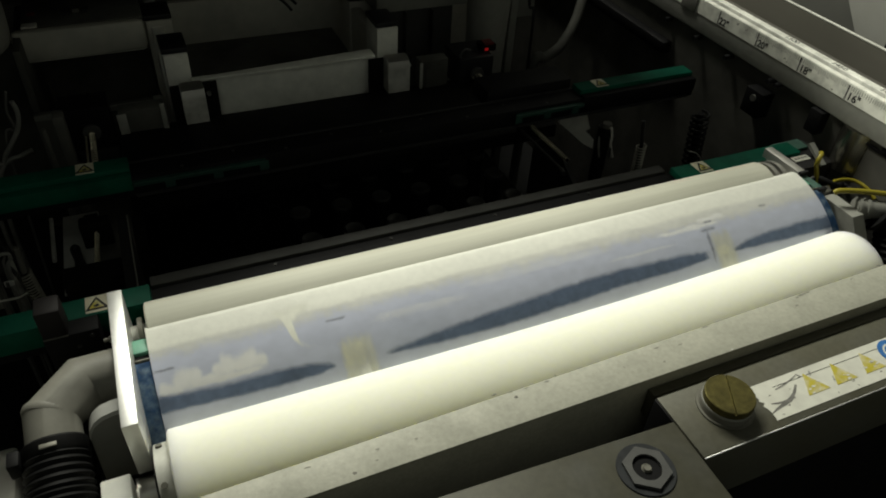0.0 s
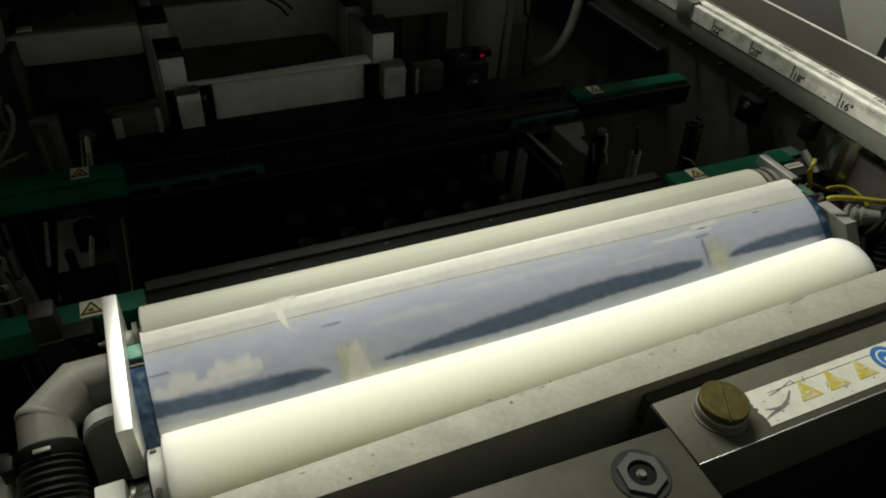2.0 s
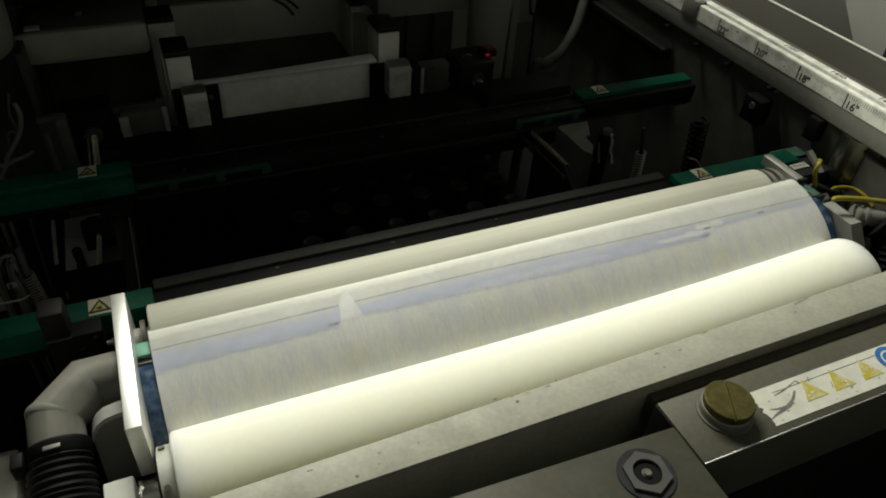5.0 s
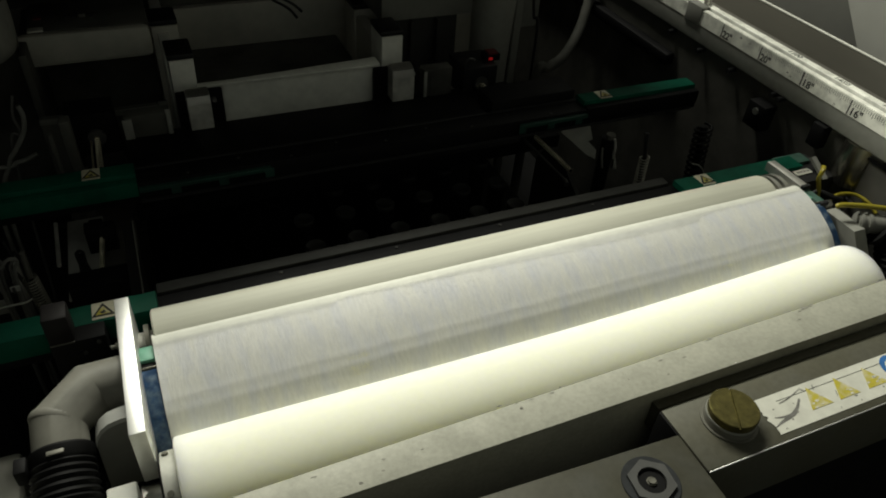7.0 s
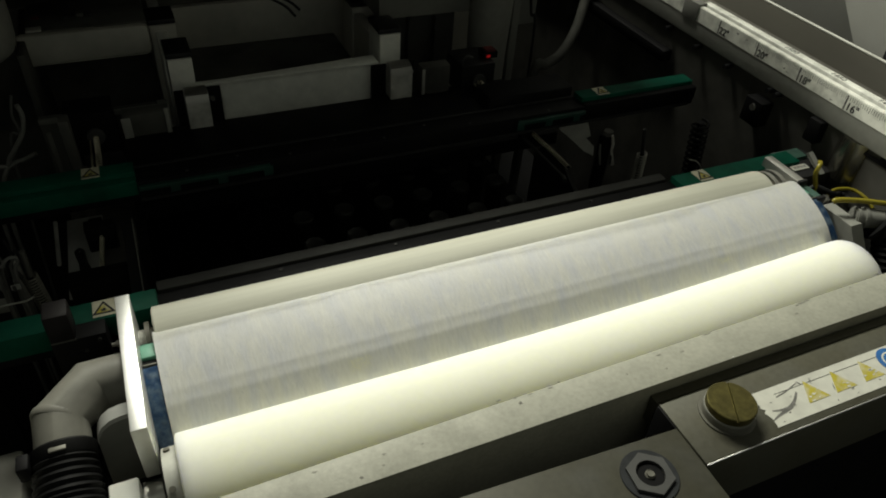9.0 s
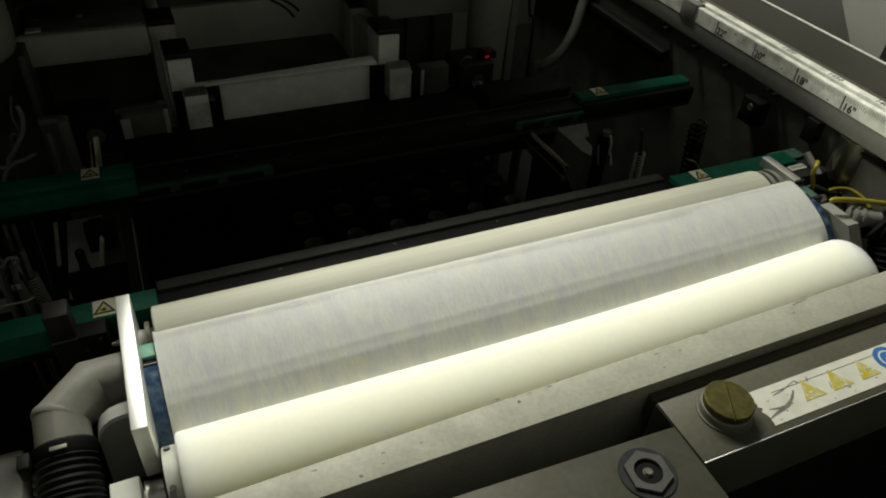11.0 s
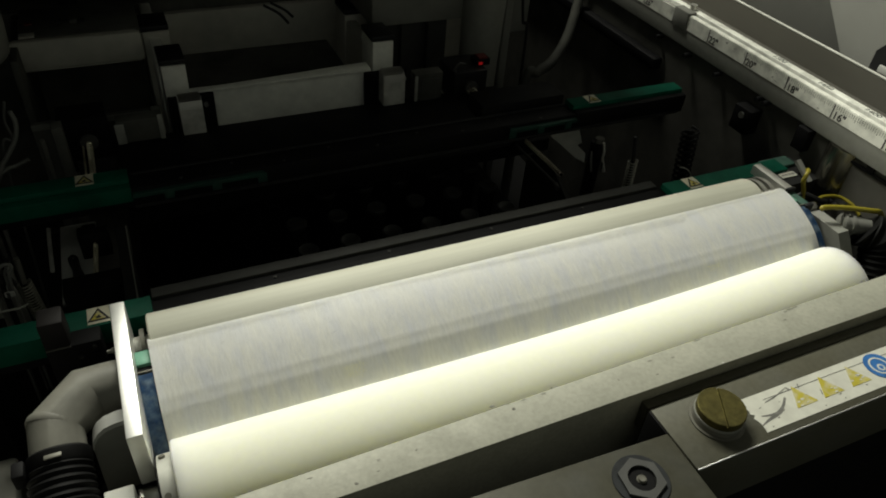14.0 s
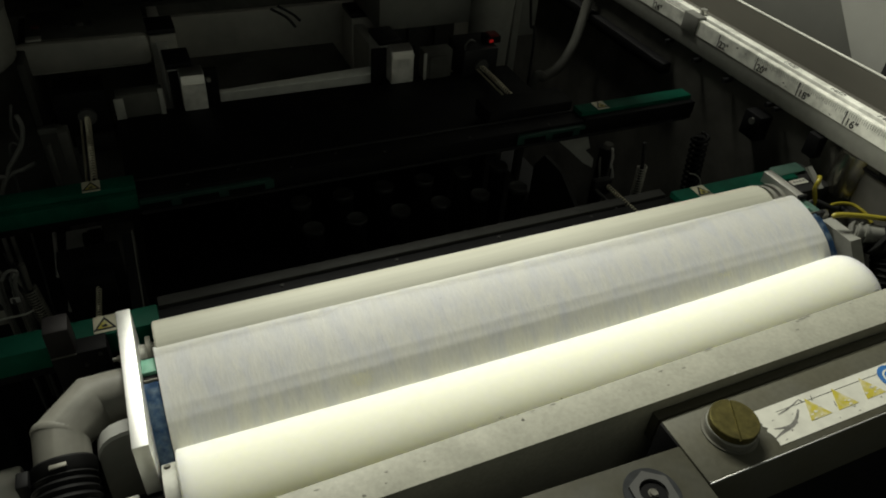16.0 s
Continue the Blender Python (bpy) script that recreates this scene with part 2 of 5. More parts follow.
SOAKED = mat("soaked_paper", (0.118, 0.155, 0.240), 0.30, grain=(240, 0.14), stain=(40, 0.15), bump=0.1)
GLUE = mat("yellowed_paper", (0.59, 0.59, 0.535), 0.5, grain=(260, 0.07), stain=(90, 0.22), dark=(0.46, 0.46, 0.44), bump=0.08, stretch=(1.1, 0.45, 0.45))
STEEL = mat("brushed_steel", (0.55, 0.54, 0.50), 0.38, 0.9, grain=(300, 0.08), stain=(25, 0.12), bump=0.06, bump_scale=900, stretch=(0.1, 1, 1))
ALU = mat("milled_aluminium", (0.62, 0.61, 0.57), 0.42, 0.75, grain=(200, 0.06), stain=(40, 0.1), bump=0.08)
ALU_DULL = mat("worn_aluminium", (0.42, 0.42, 0.38), 0.6, 0.3, grain=(150, 0.08), stain=(45, 0.2), dark=(0.30, 0.30, 0.27), bump=0.1)
BRASS = mat("aged_brass", (0.125, 0.108, 0.034), 0.48, 0.8, grain=(300, 0.25), stain=(140, 0.35), bump=0.2)
BLACK = mat("black_anodised", (0.0072, 0.0071, 0.0075), 0.6, grain=(200, 0.1), stain=(30, 0.2), bump=0.05, spec=0.1)
BLACK_PLASTIC = mat("black_plastic", (0.016, 0.016, 0.017), 0.45, grain=(200, 0.1), stain=(30, 0.2), bump=0.05, spec=0.25)
GREEN = mat("green_paint", (0.003, 0.078, 0.047), 0.6, grain=(150, 0.1), stain=(40, 0.25), bump=0.05, spec=0.12)
GREEN_PALE = mat("pale_green_plastic", (0.16, 0.42, 0.30), 0.45, grain=(150, 0.1), stain=(60, 0.25), bump=0.05)
BLUE = mat("blue_anodised", (0.009, 0.045, 0.12), 0.45, 0.2, grain=(260, 0.3), stain=(160, 0.35), dark=(0.16, 0.22, 0.28), bump=0.15)
WHITE = mat("white_enamel", (0.80, 0.80, 0.73), 0.5, grain=(120, 0.07), stain=(16, 0.18), bump=0.03)
GREY_WALL = mat("grey_sheet_metal", (0.10, 0.10, 0.09), 0.55, grain=(60, 0.04), stain=(6, 0.12), bump=0.03)
DARK_WALL = mat("dark_sheet_metal", (0.025, 0.025, 0.025), 0.65, grain=(60, 0.08), stain=(6, 0.2), bump=0.03, spec=0.12)
PVC = mat("grey_pvc", (0.205, 0.20, 0.172), 0.5, grain=(120, 0.08), stain=(45, 0.25), bump=0.06, spec=0.3)
TAPE = mat("printed_scale_tape", (0.90, 0.90, 0.82), 0.4, grain=(220, 0.04), stain=(90, 0.22), dark=(0.34, 0.34, 0.30), bump=0.04)
INK = mat("black_ink", (0.012, 0.012, 0.012), 0.6, grain=(300, 0.2), bump=0.0)
INK_GREY = mat("faded_ink", (0.07, 0.07, 0.065), 0.6, grain=(300, 0.3), bump=0.0)
YELLOW = mat("yellow_print", (0.46, 0.39, 0.04), 0.5, grain=(220, 0.1), stain=(200, 0.45), dark=(0.56, 0.53, 0.40), bump=0.03)
YELLOW_TUBE = mat("yellow_tube", (0.27, 0.225, 0.018), 0.35, grain=(120, 0.05), stain=(40, 0.1), bump=0.0)
BLUE_PRINT = mat("blue_print", (0.03, 0.15, 0.42), 0.5, grain=(220, 0.1), stain=(120, 0.3), bump=0.0)
LABEL = mat("white_label", (0.64, 0.635, 0.56), 0.45, grain=(220, 0.04), stain=(70, 0.2), dark=(0.44, 0.43, 0.38), bump=0.05)
RED_LED = bpy.data.materials.new("red_led")
RED_LED.use_nodes = True
RED_LED.node_tree.nodes["Principled BSDF"].inputs["Base Color"].default_value = (0.35, 0.01, 0.01, 1)
RED_LED.node_tree.nodes["Principled BSDF"].inputs["Emission Color"].default_value = (1, 0.03, 0.03, 1)
RED_LED.node_tree.nodes["Principled BSDF"].inputs["Emission Strength"].default_value = 0.12
BUSH_STEEL = mat("dark_turned_steel", (0.26, 0.25, 0.21), 0.24, 0.95, grain=(300, 0.1), stain=(30, 0.2), bump=0.03, stretch=(1, 1, 0.1))
CABLE = mat("grey_cable", (0.06, 0.06, 0.057), 0.5, grain=(100, 0.1), stain=(40, 0.2), bump=0.02)

PAPER_AGED = mat("taken_up_paper", (0.595, 0.59, 0.505), 0.85, grain=(150, 0.07), stain=(60, 0.2), dark=(0.50, 0.495, 0.39), bump=0.15, bump_scale=300, spec=0.2, stretch=(0.05, 1, 1))
BEIGE = mat("damp_beige_paper", (0.59, 0.59, 0.56), 0.7, grain=(220, 0.04), stain=(30, 0.08), bump=0.08, spec=0.3)
SLOT = mat("shaded_slot", (0.22, 0.21, 0.19), 0.7, grain=(220, 0.1), bump=0.0)
STAIN = mat("wet_stain", (0.17, 0.18, 0.22), 0.5, grain=(220, 0.2), bump=0.0)
POLISHED = mat("polished_aluminium", (0.93, 0.93, 0.90), 0.42, 0.8, grain=(200, 0.04), stain=(40, 0.06), bump=0.03)
LATCH = mat("latch_steel", (0.66, 0.65, 0.60), 0.4, 0.2, grain=(200, 0.08), stain=(60, 0.25), dark=(0.30, 0.30, 0.27), bump=0.05)
CHIPPED = mat("chipped_grey_paint", (0.3906, 0.3860, 0.3208), 0.62, 0.0, grain=(420, 0.09), stain=(55, 0.16), dark=(0.25, 0.25, 0.205), bump=0.2, bump_scale=500)
SMUDGE = mat("worn_smudge", (0.265, 0.26, 0.22), 0.65, grain=(300, 0.15), bump=0.0)
GREY_BAR = mat("grey_metal_bar", (0.086, 0.082, 0.058), 0.5, 0.15, spec=0.25, grain=(320, 0.08), stain=(40, 0.2), dark=(0.10, 0.10, 0.085), bump=0.1)
BLOCK_GREY = mat("dark_grey_block", (0.054, 0.052, 0.037), 0.5, 0.15, spec=0.25, grain=(320, 0.1), stain=(45, 0.25), dark=(0.065, 0.065, 0.055), bump=0.12)
GREY_SCRATCH = mat("grey_scratch", (0.17, 0.165, 0.15), 0.6, grain=(300, 0.2), bump=0.0)
WASHER = mat("dull_grey_washer", (0.024, 0.026, 0.028), 0.6, spec=0.2, grain=(200, 0.15), stain=(90, 0.3), bump=0.05)
DARK_SPOT = mat("bare_chip", (0.15, 0.145, 0.12), 0.7, grain=(300, 0.2), bump=0.0)
SCUFF = mat("scuffed_grey", (0.20, 0.19, 0.17), 0.7, grain=(300, 0.2), bump=0.0)
RUBBER_GREY = mat("grey_washer", (0.065, 0.065, 0.062), 0.5, grain=(200, 0.1), bump=0.05)
FITTING = mat("white_plastic_fitting", (0.40, 0.40, 0.375), 0.45, grain=(150, 0.05), stain=(50, 0.15), bump=0.02)
EAST = mat("pale_grey_cover", (0.25, 0.25, 0.23), 0.6, grain=(60, 0.03), stain=(5, 0.08), bump=0.02)

PAPER_WEB = mat("dry_web_paper", (0.72, 0.72, 0.655), 0.8, grain=(220, 0.04), stain=(20, 0.05), bump=0.12, bump_scale=700, spec=0.3)


def soften(m):
    """Where a sheet's cover attribute falls, its fibres thin out and the paper that it lies on shows between them."""
    n, l = m.node_tree.nodes, m.node_tree.links
    at, tc, snap, white, broad = (n.new("ShaderNode" + k) for k in ("Attribute", "TexCoord", "VectorMath", "TexWhiteNoise", "TexNoise"))
    at.attribute_name = "cover"
    snap.operation = "SNAP"
    snap.inputs[1].default_value = (0.00012, 0.0002, 0.0002)
    l.new(tc.outputs["Object"], snap.inputs[0])
    l.new(snap.outputs[0], white.inputs["Vector"])
    broad.inputs["Scale"].default_value, broad.inputs["Detail"].default_value = 150.0, 5.0
    l.new(tc.outputs["Object"], broad.inputs["Vector"])
    wave, bell, edge, keep = (n.new("ShaderNodeMath") for k in range(4))
    wave.operation, wave.inputs[1].default_value, wave.inputs[2].default_value = "MULTIPLY_ADD", 1.4, -0.7
    l.new(broad.outputs[0], wave.inputs[0])
    bell.operation, bell.inputs[1].default_value = "PINGPONG", 0.5
    l.new(at.outputs["Fac"], bell.inputs[0])
    edge.operation = "MULTIPLY_ADD"
    l.new(wave.outputs[0], edge.inputs[0])
    l.new(bell.outputs[0], edge.inputs[1])
    l.new(at.outputs["Fac"], edge.inputs[2])
    keep.operation = "GREATER_THAN"
    l.new(edge.outputs[0], keep.inputs[0])
    l.new(white.outputs["Value"], keep.inputs[1])
    l.new(keep.outputs[0], n["Principled BSDF"].inputs["Alpha"])


FAINT_YELLOW = mat("faintly_yellowed_paper", (0.82, 0.80, 0.58), 0.7, grain=(220, 0.05), stain=(60, 0.1), bump=0.05, spec=0.3, stretch=(1.2, 0.45, 0.45))
WEB_STREAK = mat("dry_streak_paper", (0.74, 0.74, 0.66), 0.8, grain=(220, 0.04), stain=(20, 0.05), bump=0.05, spec=0.3)
DRY_CLOUD = mat("drying_paper_cloud", (0.73, 0.73, 0.725), 0.7, grain=(160, 0.04), stain=(60, 0.12), dark=(0.60, 0.61, 0.65), bump=0.05, spec=0.3)
for m_ in (WET, DRY_CLOUD, SOAKED, GLUE, BEIGE, SLOT, STAIN, PAPER_SOILED, WEB_STREAK, FAINT_YELLOW):
    soften(m_)

GREEN_DARK = mat("dark_green_strip", (0.006, 0.045, 0.032), 0.6, grain=(150, 0.1), stain=(60, 0.3), bump=0.05)
GREEN_PALE_DULL = mat("dull_green", (0.06, 0.13, 0.10), 0.5, grain=(150, 0.1), stain=(60, 0.3), bump=0.05)
BLACK_EDGE = mat("lightened_black", (0.023, 0.023, 0.023), 0.5, 0.0, grain=(200, 0.2), stain=(70, 0.35), dark=(0.015, 0.015, 0.016), bump=0.05, spec=0.2)
BRIGHT = mat("bright_steel", (0.66, 0.61, 0.45), 0.3, 0.6, grain=(300, 0.1), bump=0.0)
LABEL_CREAM = mat("cream_label", (0.66, 0.63, 0.48), 0.5, grain=(220, 0.05), stain=(90, 0.2), bump=0.02)
DARK_GREY = mat("dark_grey_metal", (0.045, 0.045, 0.042), 0.6, grain=(120, 0.08), stain=(20, 0.2), bump=0.04, spec=0.15)
SIDE_GREY = mat("grey_side_plate", (0.105, 0.102, 0.090), 0.75, grain=(90, 0.06), stain=(22, 0.3), bump=0.06, spec=0.15)
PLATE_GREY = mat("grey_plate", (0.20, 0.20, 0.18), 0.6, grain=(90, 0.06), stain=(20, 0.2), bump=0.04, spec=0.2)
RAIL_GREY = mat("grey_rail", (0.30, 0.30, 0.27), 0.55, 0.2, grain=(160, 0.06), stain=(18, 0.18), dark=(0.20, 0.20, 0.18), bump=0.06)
TRAY = mat("dark_tray", (0.125, 0.119, 0.100), 0.5, 0.1, grain=(90, 0.04), stain=(12, 0.2), bump=0.02, stretch=(1, 0.15, 1))
# Darker copy of the white enamel: puts shade on white parts by colour.
WHITE_DIM = mat("dimmed_white_plate", (0.50, 0.49, 0.43), 0.55, grain=(90, 0.06), stain=(14, 0.2), bump=0.03)
CABLE_PALE = mat("pale_grey_cable", (0.13, 0.13, 0.12), 0.5, grain=(120, 0.1), stain=(40, 0.2), bump=0.03)
STEEL_DARK = mat("dull_brushed_steel", (0.15, 0.145, 0.12), 0.5, 0.3, grain=(160, 0.04), stain=(8, 0.1), bump=0.02, stretch=(1, 0.1, 1))
WORN_INK = mat("worn_grey_ink", (0.17, 0.17, 0.155), 0.6, grain=(300, 0.3), stain=(120, 0.3), dark=(0.6, 0.6, 0.55), bump=0.0)
SPRING_STEEL = mat("spring_steel", (0.24, 0.235, 0.20), 0.35, 0.5, grain=(300, 0.1), bump=0.0)
PIN_TIP = mat("brightened_pin_tip", (0.045, 0.045, 0.042), 0.35, 0.2, grain=(300, 0.2), stain=(150, 0.3), bump=0.05)
HOSE_RUBBER = mat("satin_black_rubber", (0.0055, 0.0055, 0.0055), 0.6, grain=(200, 0.2), stain=(60, 0.3), bump=0.05, spec=0.16)
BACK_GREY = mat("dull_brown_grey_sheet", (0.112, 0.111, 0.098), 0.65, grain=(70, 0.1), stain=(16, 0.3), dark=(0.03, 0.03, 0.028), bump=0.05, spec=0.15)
GREY_LOOM = mat("grey_sleeved_cable", (0.22, 0.22, 0.20), 0.5, grain=(200, 0.12), stain=(60, 0.25), bump=0.05)
BROWN_BLACK = mat("brown_black_plastic", (0.016, 0.014, 0.014), 0.6, grain=(150, 0.1), stain=(40, 0.2), bump=0.05, spec=0.15)
RED_PLASTIC = mat("red_plastic", (0.12, 0.008, 0.008), 0.4, grain=(120, 0.1), bump=0.0)


# ---- enclosure ----
def wall(name, label, x0, x1, y0, y1, z0, z1, material):
    return tagged(part(name, box(B(), x0, x1, y0, y1, z0, z1), material), label, "wall", kind="structure")


wall("floor", "dark painted steel base of the machine interior", -0.70, 0.80, -0.70, 1.30, -0.02, 0.0, DARK_WALL)
wall("wall_north", "dark sheet metal rear wall of the machine", -0.70, 0.80, 1.30, 1.32, 0.0, 1.30, DARK_WALL)
wall("wall_west", "dark sheet metal side wall of the machine", -0.72, -0.70, -0.70, 1.30, 0.0, 1.30, DARK_WALL)
wall("wall_east", "grey sheet metal side wall of the machine hood", 0.70, 0.72, -0.70, 1.30, 0.0, 1.30, GREY_WALL)
wall("ceiling", "dark hood over the machine", -0.70, 0.80, 0.10, 1.30, 1.30, 1.32, DARK_WALL)
# Unseen boards added overhead to keep the lamp off the rails and table.
wall("overhead_shade", "unseen dark board added overhead to shade the rear", -0.69, 0.432, 0.506, 1.29, 0.46, 0.48, DARK_WALL)
wall("overhead_shade_right", "unseen dark strip added to shade the right front", 0.30, 0.40, 0.480, 0.505, 0.46, 0.48, DARK_WALL)
wall("overhead_shade_left", "unseen dark strip added to shade the left front", -0.69, 0.02, 0.470, 0.505, 0.46, 0.48, DARK_WALL)

# ---- cleaning head ----
X0, X1 = -0.0285, 0.432
AXIS = (0.3006, 0.1950)
ARC = 0.070


def arc(theta, r=ARC):
    return (AXIS[0] - r * math.sin(radians(theta)), AXIS[1] + r * math.cos(radians(theta)))


def web_outline(r=ARC, ridge=0.008):
    pts = [arc(t, r) for t in range(58, 3, -2)]
    cy, cz = arc(4, r - ridge)
    for t in range(-4, -100, -8):
        pts.append((cy - ridge * math.sin(radians(t)), cz + ridge * math.cos(radians(t))))
    pts += [(pts[-1][0], 0.212), (pts[0][0], 0.212)]
    return pts


head = thing("cleaner_head", 0.2, 0.285, 0.0, "web of white cleaning paper stretched over a blue plenum bar", "stencil cleaner")
part("paper_web", extrude_x(B(), web_outline(), X0, X1, 8), PAPER_WEB, head, "dry paper stretched over the bar")
inner = web_outline(ARC - 0.0015, 0.007)
part("plenum", extrude_x(B(), [(y, z) for y, z in inner if y < 0.2800] + [(0.2800, 0.212)], -0.0362, X0 - 0.0003), BLUE, head, "scuffed blue anodised bar end")
part("plenum", extrude_x(B(), [(y, z) for y, z in inner if y < 0.2800] + [(0.2800, 0.212)], X1 + 0.0003, 0.4400), BLUE, head, "scuffed blue anodised bar end")
for x0, x1 in ((-0.0362, X0 - 0.0003), (X1 + 0.0003, 0.4400)):
    part("spacer", box(B(), x0, x1, 0.2865, 0.2965, 0.235, 0.2605, 0.0006), GREEN_PALE, head, "pale green spacer block")
    part("trim", box(B(), x0, x1, 0.2967, 0.2995, 0.235, 0.2580, 0.0004), BLACK, head, "black strip")
    part("trim", box(B(), x0, x1, 0.2812, 0.2863, 0.235, 0.2585, 0.0004), BLACK, head, "black strip")
    part("trim", box(B(), x0, x1, 0.2802, 0.2810, 0.235, 0.2612, 0.0002), STEEL_DARK, head, "thin bright metal strip")
part("support", box(B(), 0.0, 0.40, 0.262, 0.292, 0.0, 0.2125, 0.001), BLACK, head, "black column under the bar")


def ease(x):
    x = min(1.0, max(0.0, x))
    return x * x * (3 - 2 * x)


def shell(name, u0, u1, top, bottom, lift, material, label, cols=120, rows=14, relief=None, soft=(1.0, 1.0, 0.0), strength=1.0, keep=None):
    """A thin sheet of paper that lies on the bar: top and bottom give its edges, in degrees round the bar's axis, at each place along it.
    soft: how far it thins out at its top and bottom (degrees) and at its ends (metres)."""
    bm = B()
    cover = bm.verts.layers.float.new("cover")
    block, normals = [], []
    for i in range(cols + 1):
        u = u0 + (u1 - u0) * i / cols
        a = top(u)
        b = max(bottom(u), a + 0.01)
        col = []
        for k in range(rows + 1):
            q = k / rows
            t = a + (b - a) * q
            r = ARC + 0.2 * lift + (max(0.0, relief(t)) if relief else 0.0)
            v = bm.verts.new((u, -r * math.sin(radians(t)), r * math.cos(radians(t))))
            c = strength
            if soft[0]:
                c *= ease((t - a) / soft[0])
            if soft[1]:
                c *= ease((b - t) / soft[1])
            if soft[2]:
                c *= ease((u - u0) / soft[2]) * ease((u1 - u) / soft[2])
            if keep:
                c = max(c, 1 - ease((t - keep) / 4))
            v[cover] = c
            slope = math.degrees(relief(t + 0.5) - relief(t - 0.5)) / r if relief else 0.0
            normals.append(Vector((0, -math.sin(radians(t)) + slope * math.cos(radians(t)), math.cos(radians(t)) + slope * math.sin(radians(t)))).normalized())
            col.append(v)
        block.append(col)
    for i in range(cols):
        for k in range(rows):
            bm.faces.new((block[i][k], block[i][k + 1], block[i + 1][k + 1], block[i + 1][k]))
    bmesh.ops.translate(bm, verts=bm.verts, vec=place(head))
    ob = part(name, bm, material, head, label)
    ob.data.normals_split_custom_set_from_vertices(normals)
    ob.location = Vector((0, AXIS[0], AXIS[1])) - place(head)
    return ob


def curve(points):
    """A soft line through pairs of place along the bar and angle."""
    xs, ys = zip(*points)
    return lambda u: float(np.interp(u, xs, ys))


def frayed(line, amount, scale, seed):
    return lambda u: line(u) + amount * (noise.noise((u * scale, seed, 0.3)) + 0.5 * noise.noise((u * scale * 3.1, seed, 7.3)))


DRY_EDGE = curve([(-0.029, 9.5), (0.0, 9.0), (0.068, 9.5), (0.0705, 8.5), (0.0725, 7.0), (0.076, 6.8), (0.10, 7.5), (0.15, 8.8), (0.22, 11.0), (0.30, 11.5), (0.331, 12.0), (0.3335, 9.5), (0.345, 7.6), (0.37, 7.0), (0.40, 7.4), (0.433, 7.4)])
LINE = curve([(-0.03, 11.6), (0.03, 11.9), (0.146, 12.2), (0.31, 15.2), (0.432, 16.5)])
TOP_DAMP = curve([(-0.03, 5.0), (0.432, 5.0)])


def crease(t):
    return 0.00016 * math.exp(-((t - 35.8) / 2.0) ** 2) + 0.00020 * math.exp(-((t - 41.4) / 2.0) ** 2) + 0.00040 * math.exp(-((t - 40.0) / 8.0) ** 2)


damp_top = shell("damp_paper", X0, X1, frayed(TOP_DAMP, 0.7, 60, 2.0), lambda u: LINE(u) + 12, 0.00006, BEIGE, "damp beige paper along the ridge", 120, 16, None, (2.5, 0, 0))
wet = shell("wet_paper", X0, X1, frayed(lambda u: LINE(u) - 1.0, 1.7, 150, 3.3), lambda u: 57.0, 0.00012, WET, "wet bluish paper, the blue bar showing through", 420, 80, None, (7.5, 0, 0))
slot = shell("slot_line", X0, X1, lambda u: LINE(u) + 0.3, lambda u: LINE(u) + 1.1, 0.00016, SLOT, "thin dark line of the bar's edge", 60, 4, None, (0.35, 0.35, 0), 0.75)
streak = shell("dry_streak", 0.0350, 0.0560, curve([(0.0350, 8.0), (0.0455, 8.0), (0.0462, 15.0), (0.0470, 24.0), (0.0490, 26.5), (0.0515, 28.7), (0.0560, 30.0)]), curve([(0.0350, 10.0), (0.0385, 13.0), (0.0410, 17.0), (0.0424, 20.5), (0.0430, 24.0), (0.0445, 27.5), (0.0478, 30.8), (0.0516, 32.0), (0.0560, 32.0)]), 0.00024, WEB_STREAK, "dry white streak running down", 120, 30, None, (7.0, 2.4, 0.0016), 1.0)
flare = shell("dry_streak", 0.0440, 0.0580, curve([(0.0440, 7.0), (0.0580, 7.0)]), curve([(0.0440, 22.0), (0.0460, 20.0), (0.0490, 17.0), (0.0520, 15.0), (0.0580, 12.0)]), 0.00023, WEB_STREAK, "dry white streak running down", 60, 24, None, (6.0, 4.0, 0.0030), 1.0)
BANDS = (
    (X0 - 0.002, 0.0630, [(-0.0285, 33.6), (-0.0144, 34.6), (0.005, 35.5), (0.035, 36.0), (0.053, 37.4), (0.0600, 39.0), (0.0630, 41.0)], [(-0.0285, 43.0), (0.003, 44.0), (0.032, 45.2), (0.054, 44.9), (0.0630, 43.6)], 1.0),
    (0.0890, 0.3245, [(0.0890, 42.4), (0.0935, 40.9), (0.1045, 40.0), (0.1335, 37.6), (0.1714, 35.6), (0.2117, 33.5), (0.2541, 32.9), (0.2981, 34.1), (0.3245, 35.8)], [(0.0890, 43.4), (0.0935, 44.5), (0.1309, 46.0), (0.1675, 46.5), (0.2072, 45.5), (0.2496, 43.8), (0.2938, 43.8), (0.3245, 42.4)], 5.0),
    (0.3418, X1 + 0.002, [(0.3418, 38.8), (0.352, 36.4), (0.3656, 34.4), (0.397, 33.7), (0.434, 33.9)], [(0.3418, 42.0), (0.3922, 43.4), (0.434, 43.9)], 8.0),
)
bands = []
for u0, u1, high, low, seed in BANDS:
    bands.append(shell("wet_band", max(u0, X0), min(u1, X1), frayed(curve(high), 0.5, 240, seed), frayed(curve(low), 0.4, 200, seed + 2), 0.00018, SOAKED, "soaked dark blue band", int(900 * (u1 - u0)), 16, None, (3.2, 2.0, 0.0 if u0 < X0 or u1 > X1 else 0.006), 1.0))


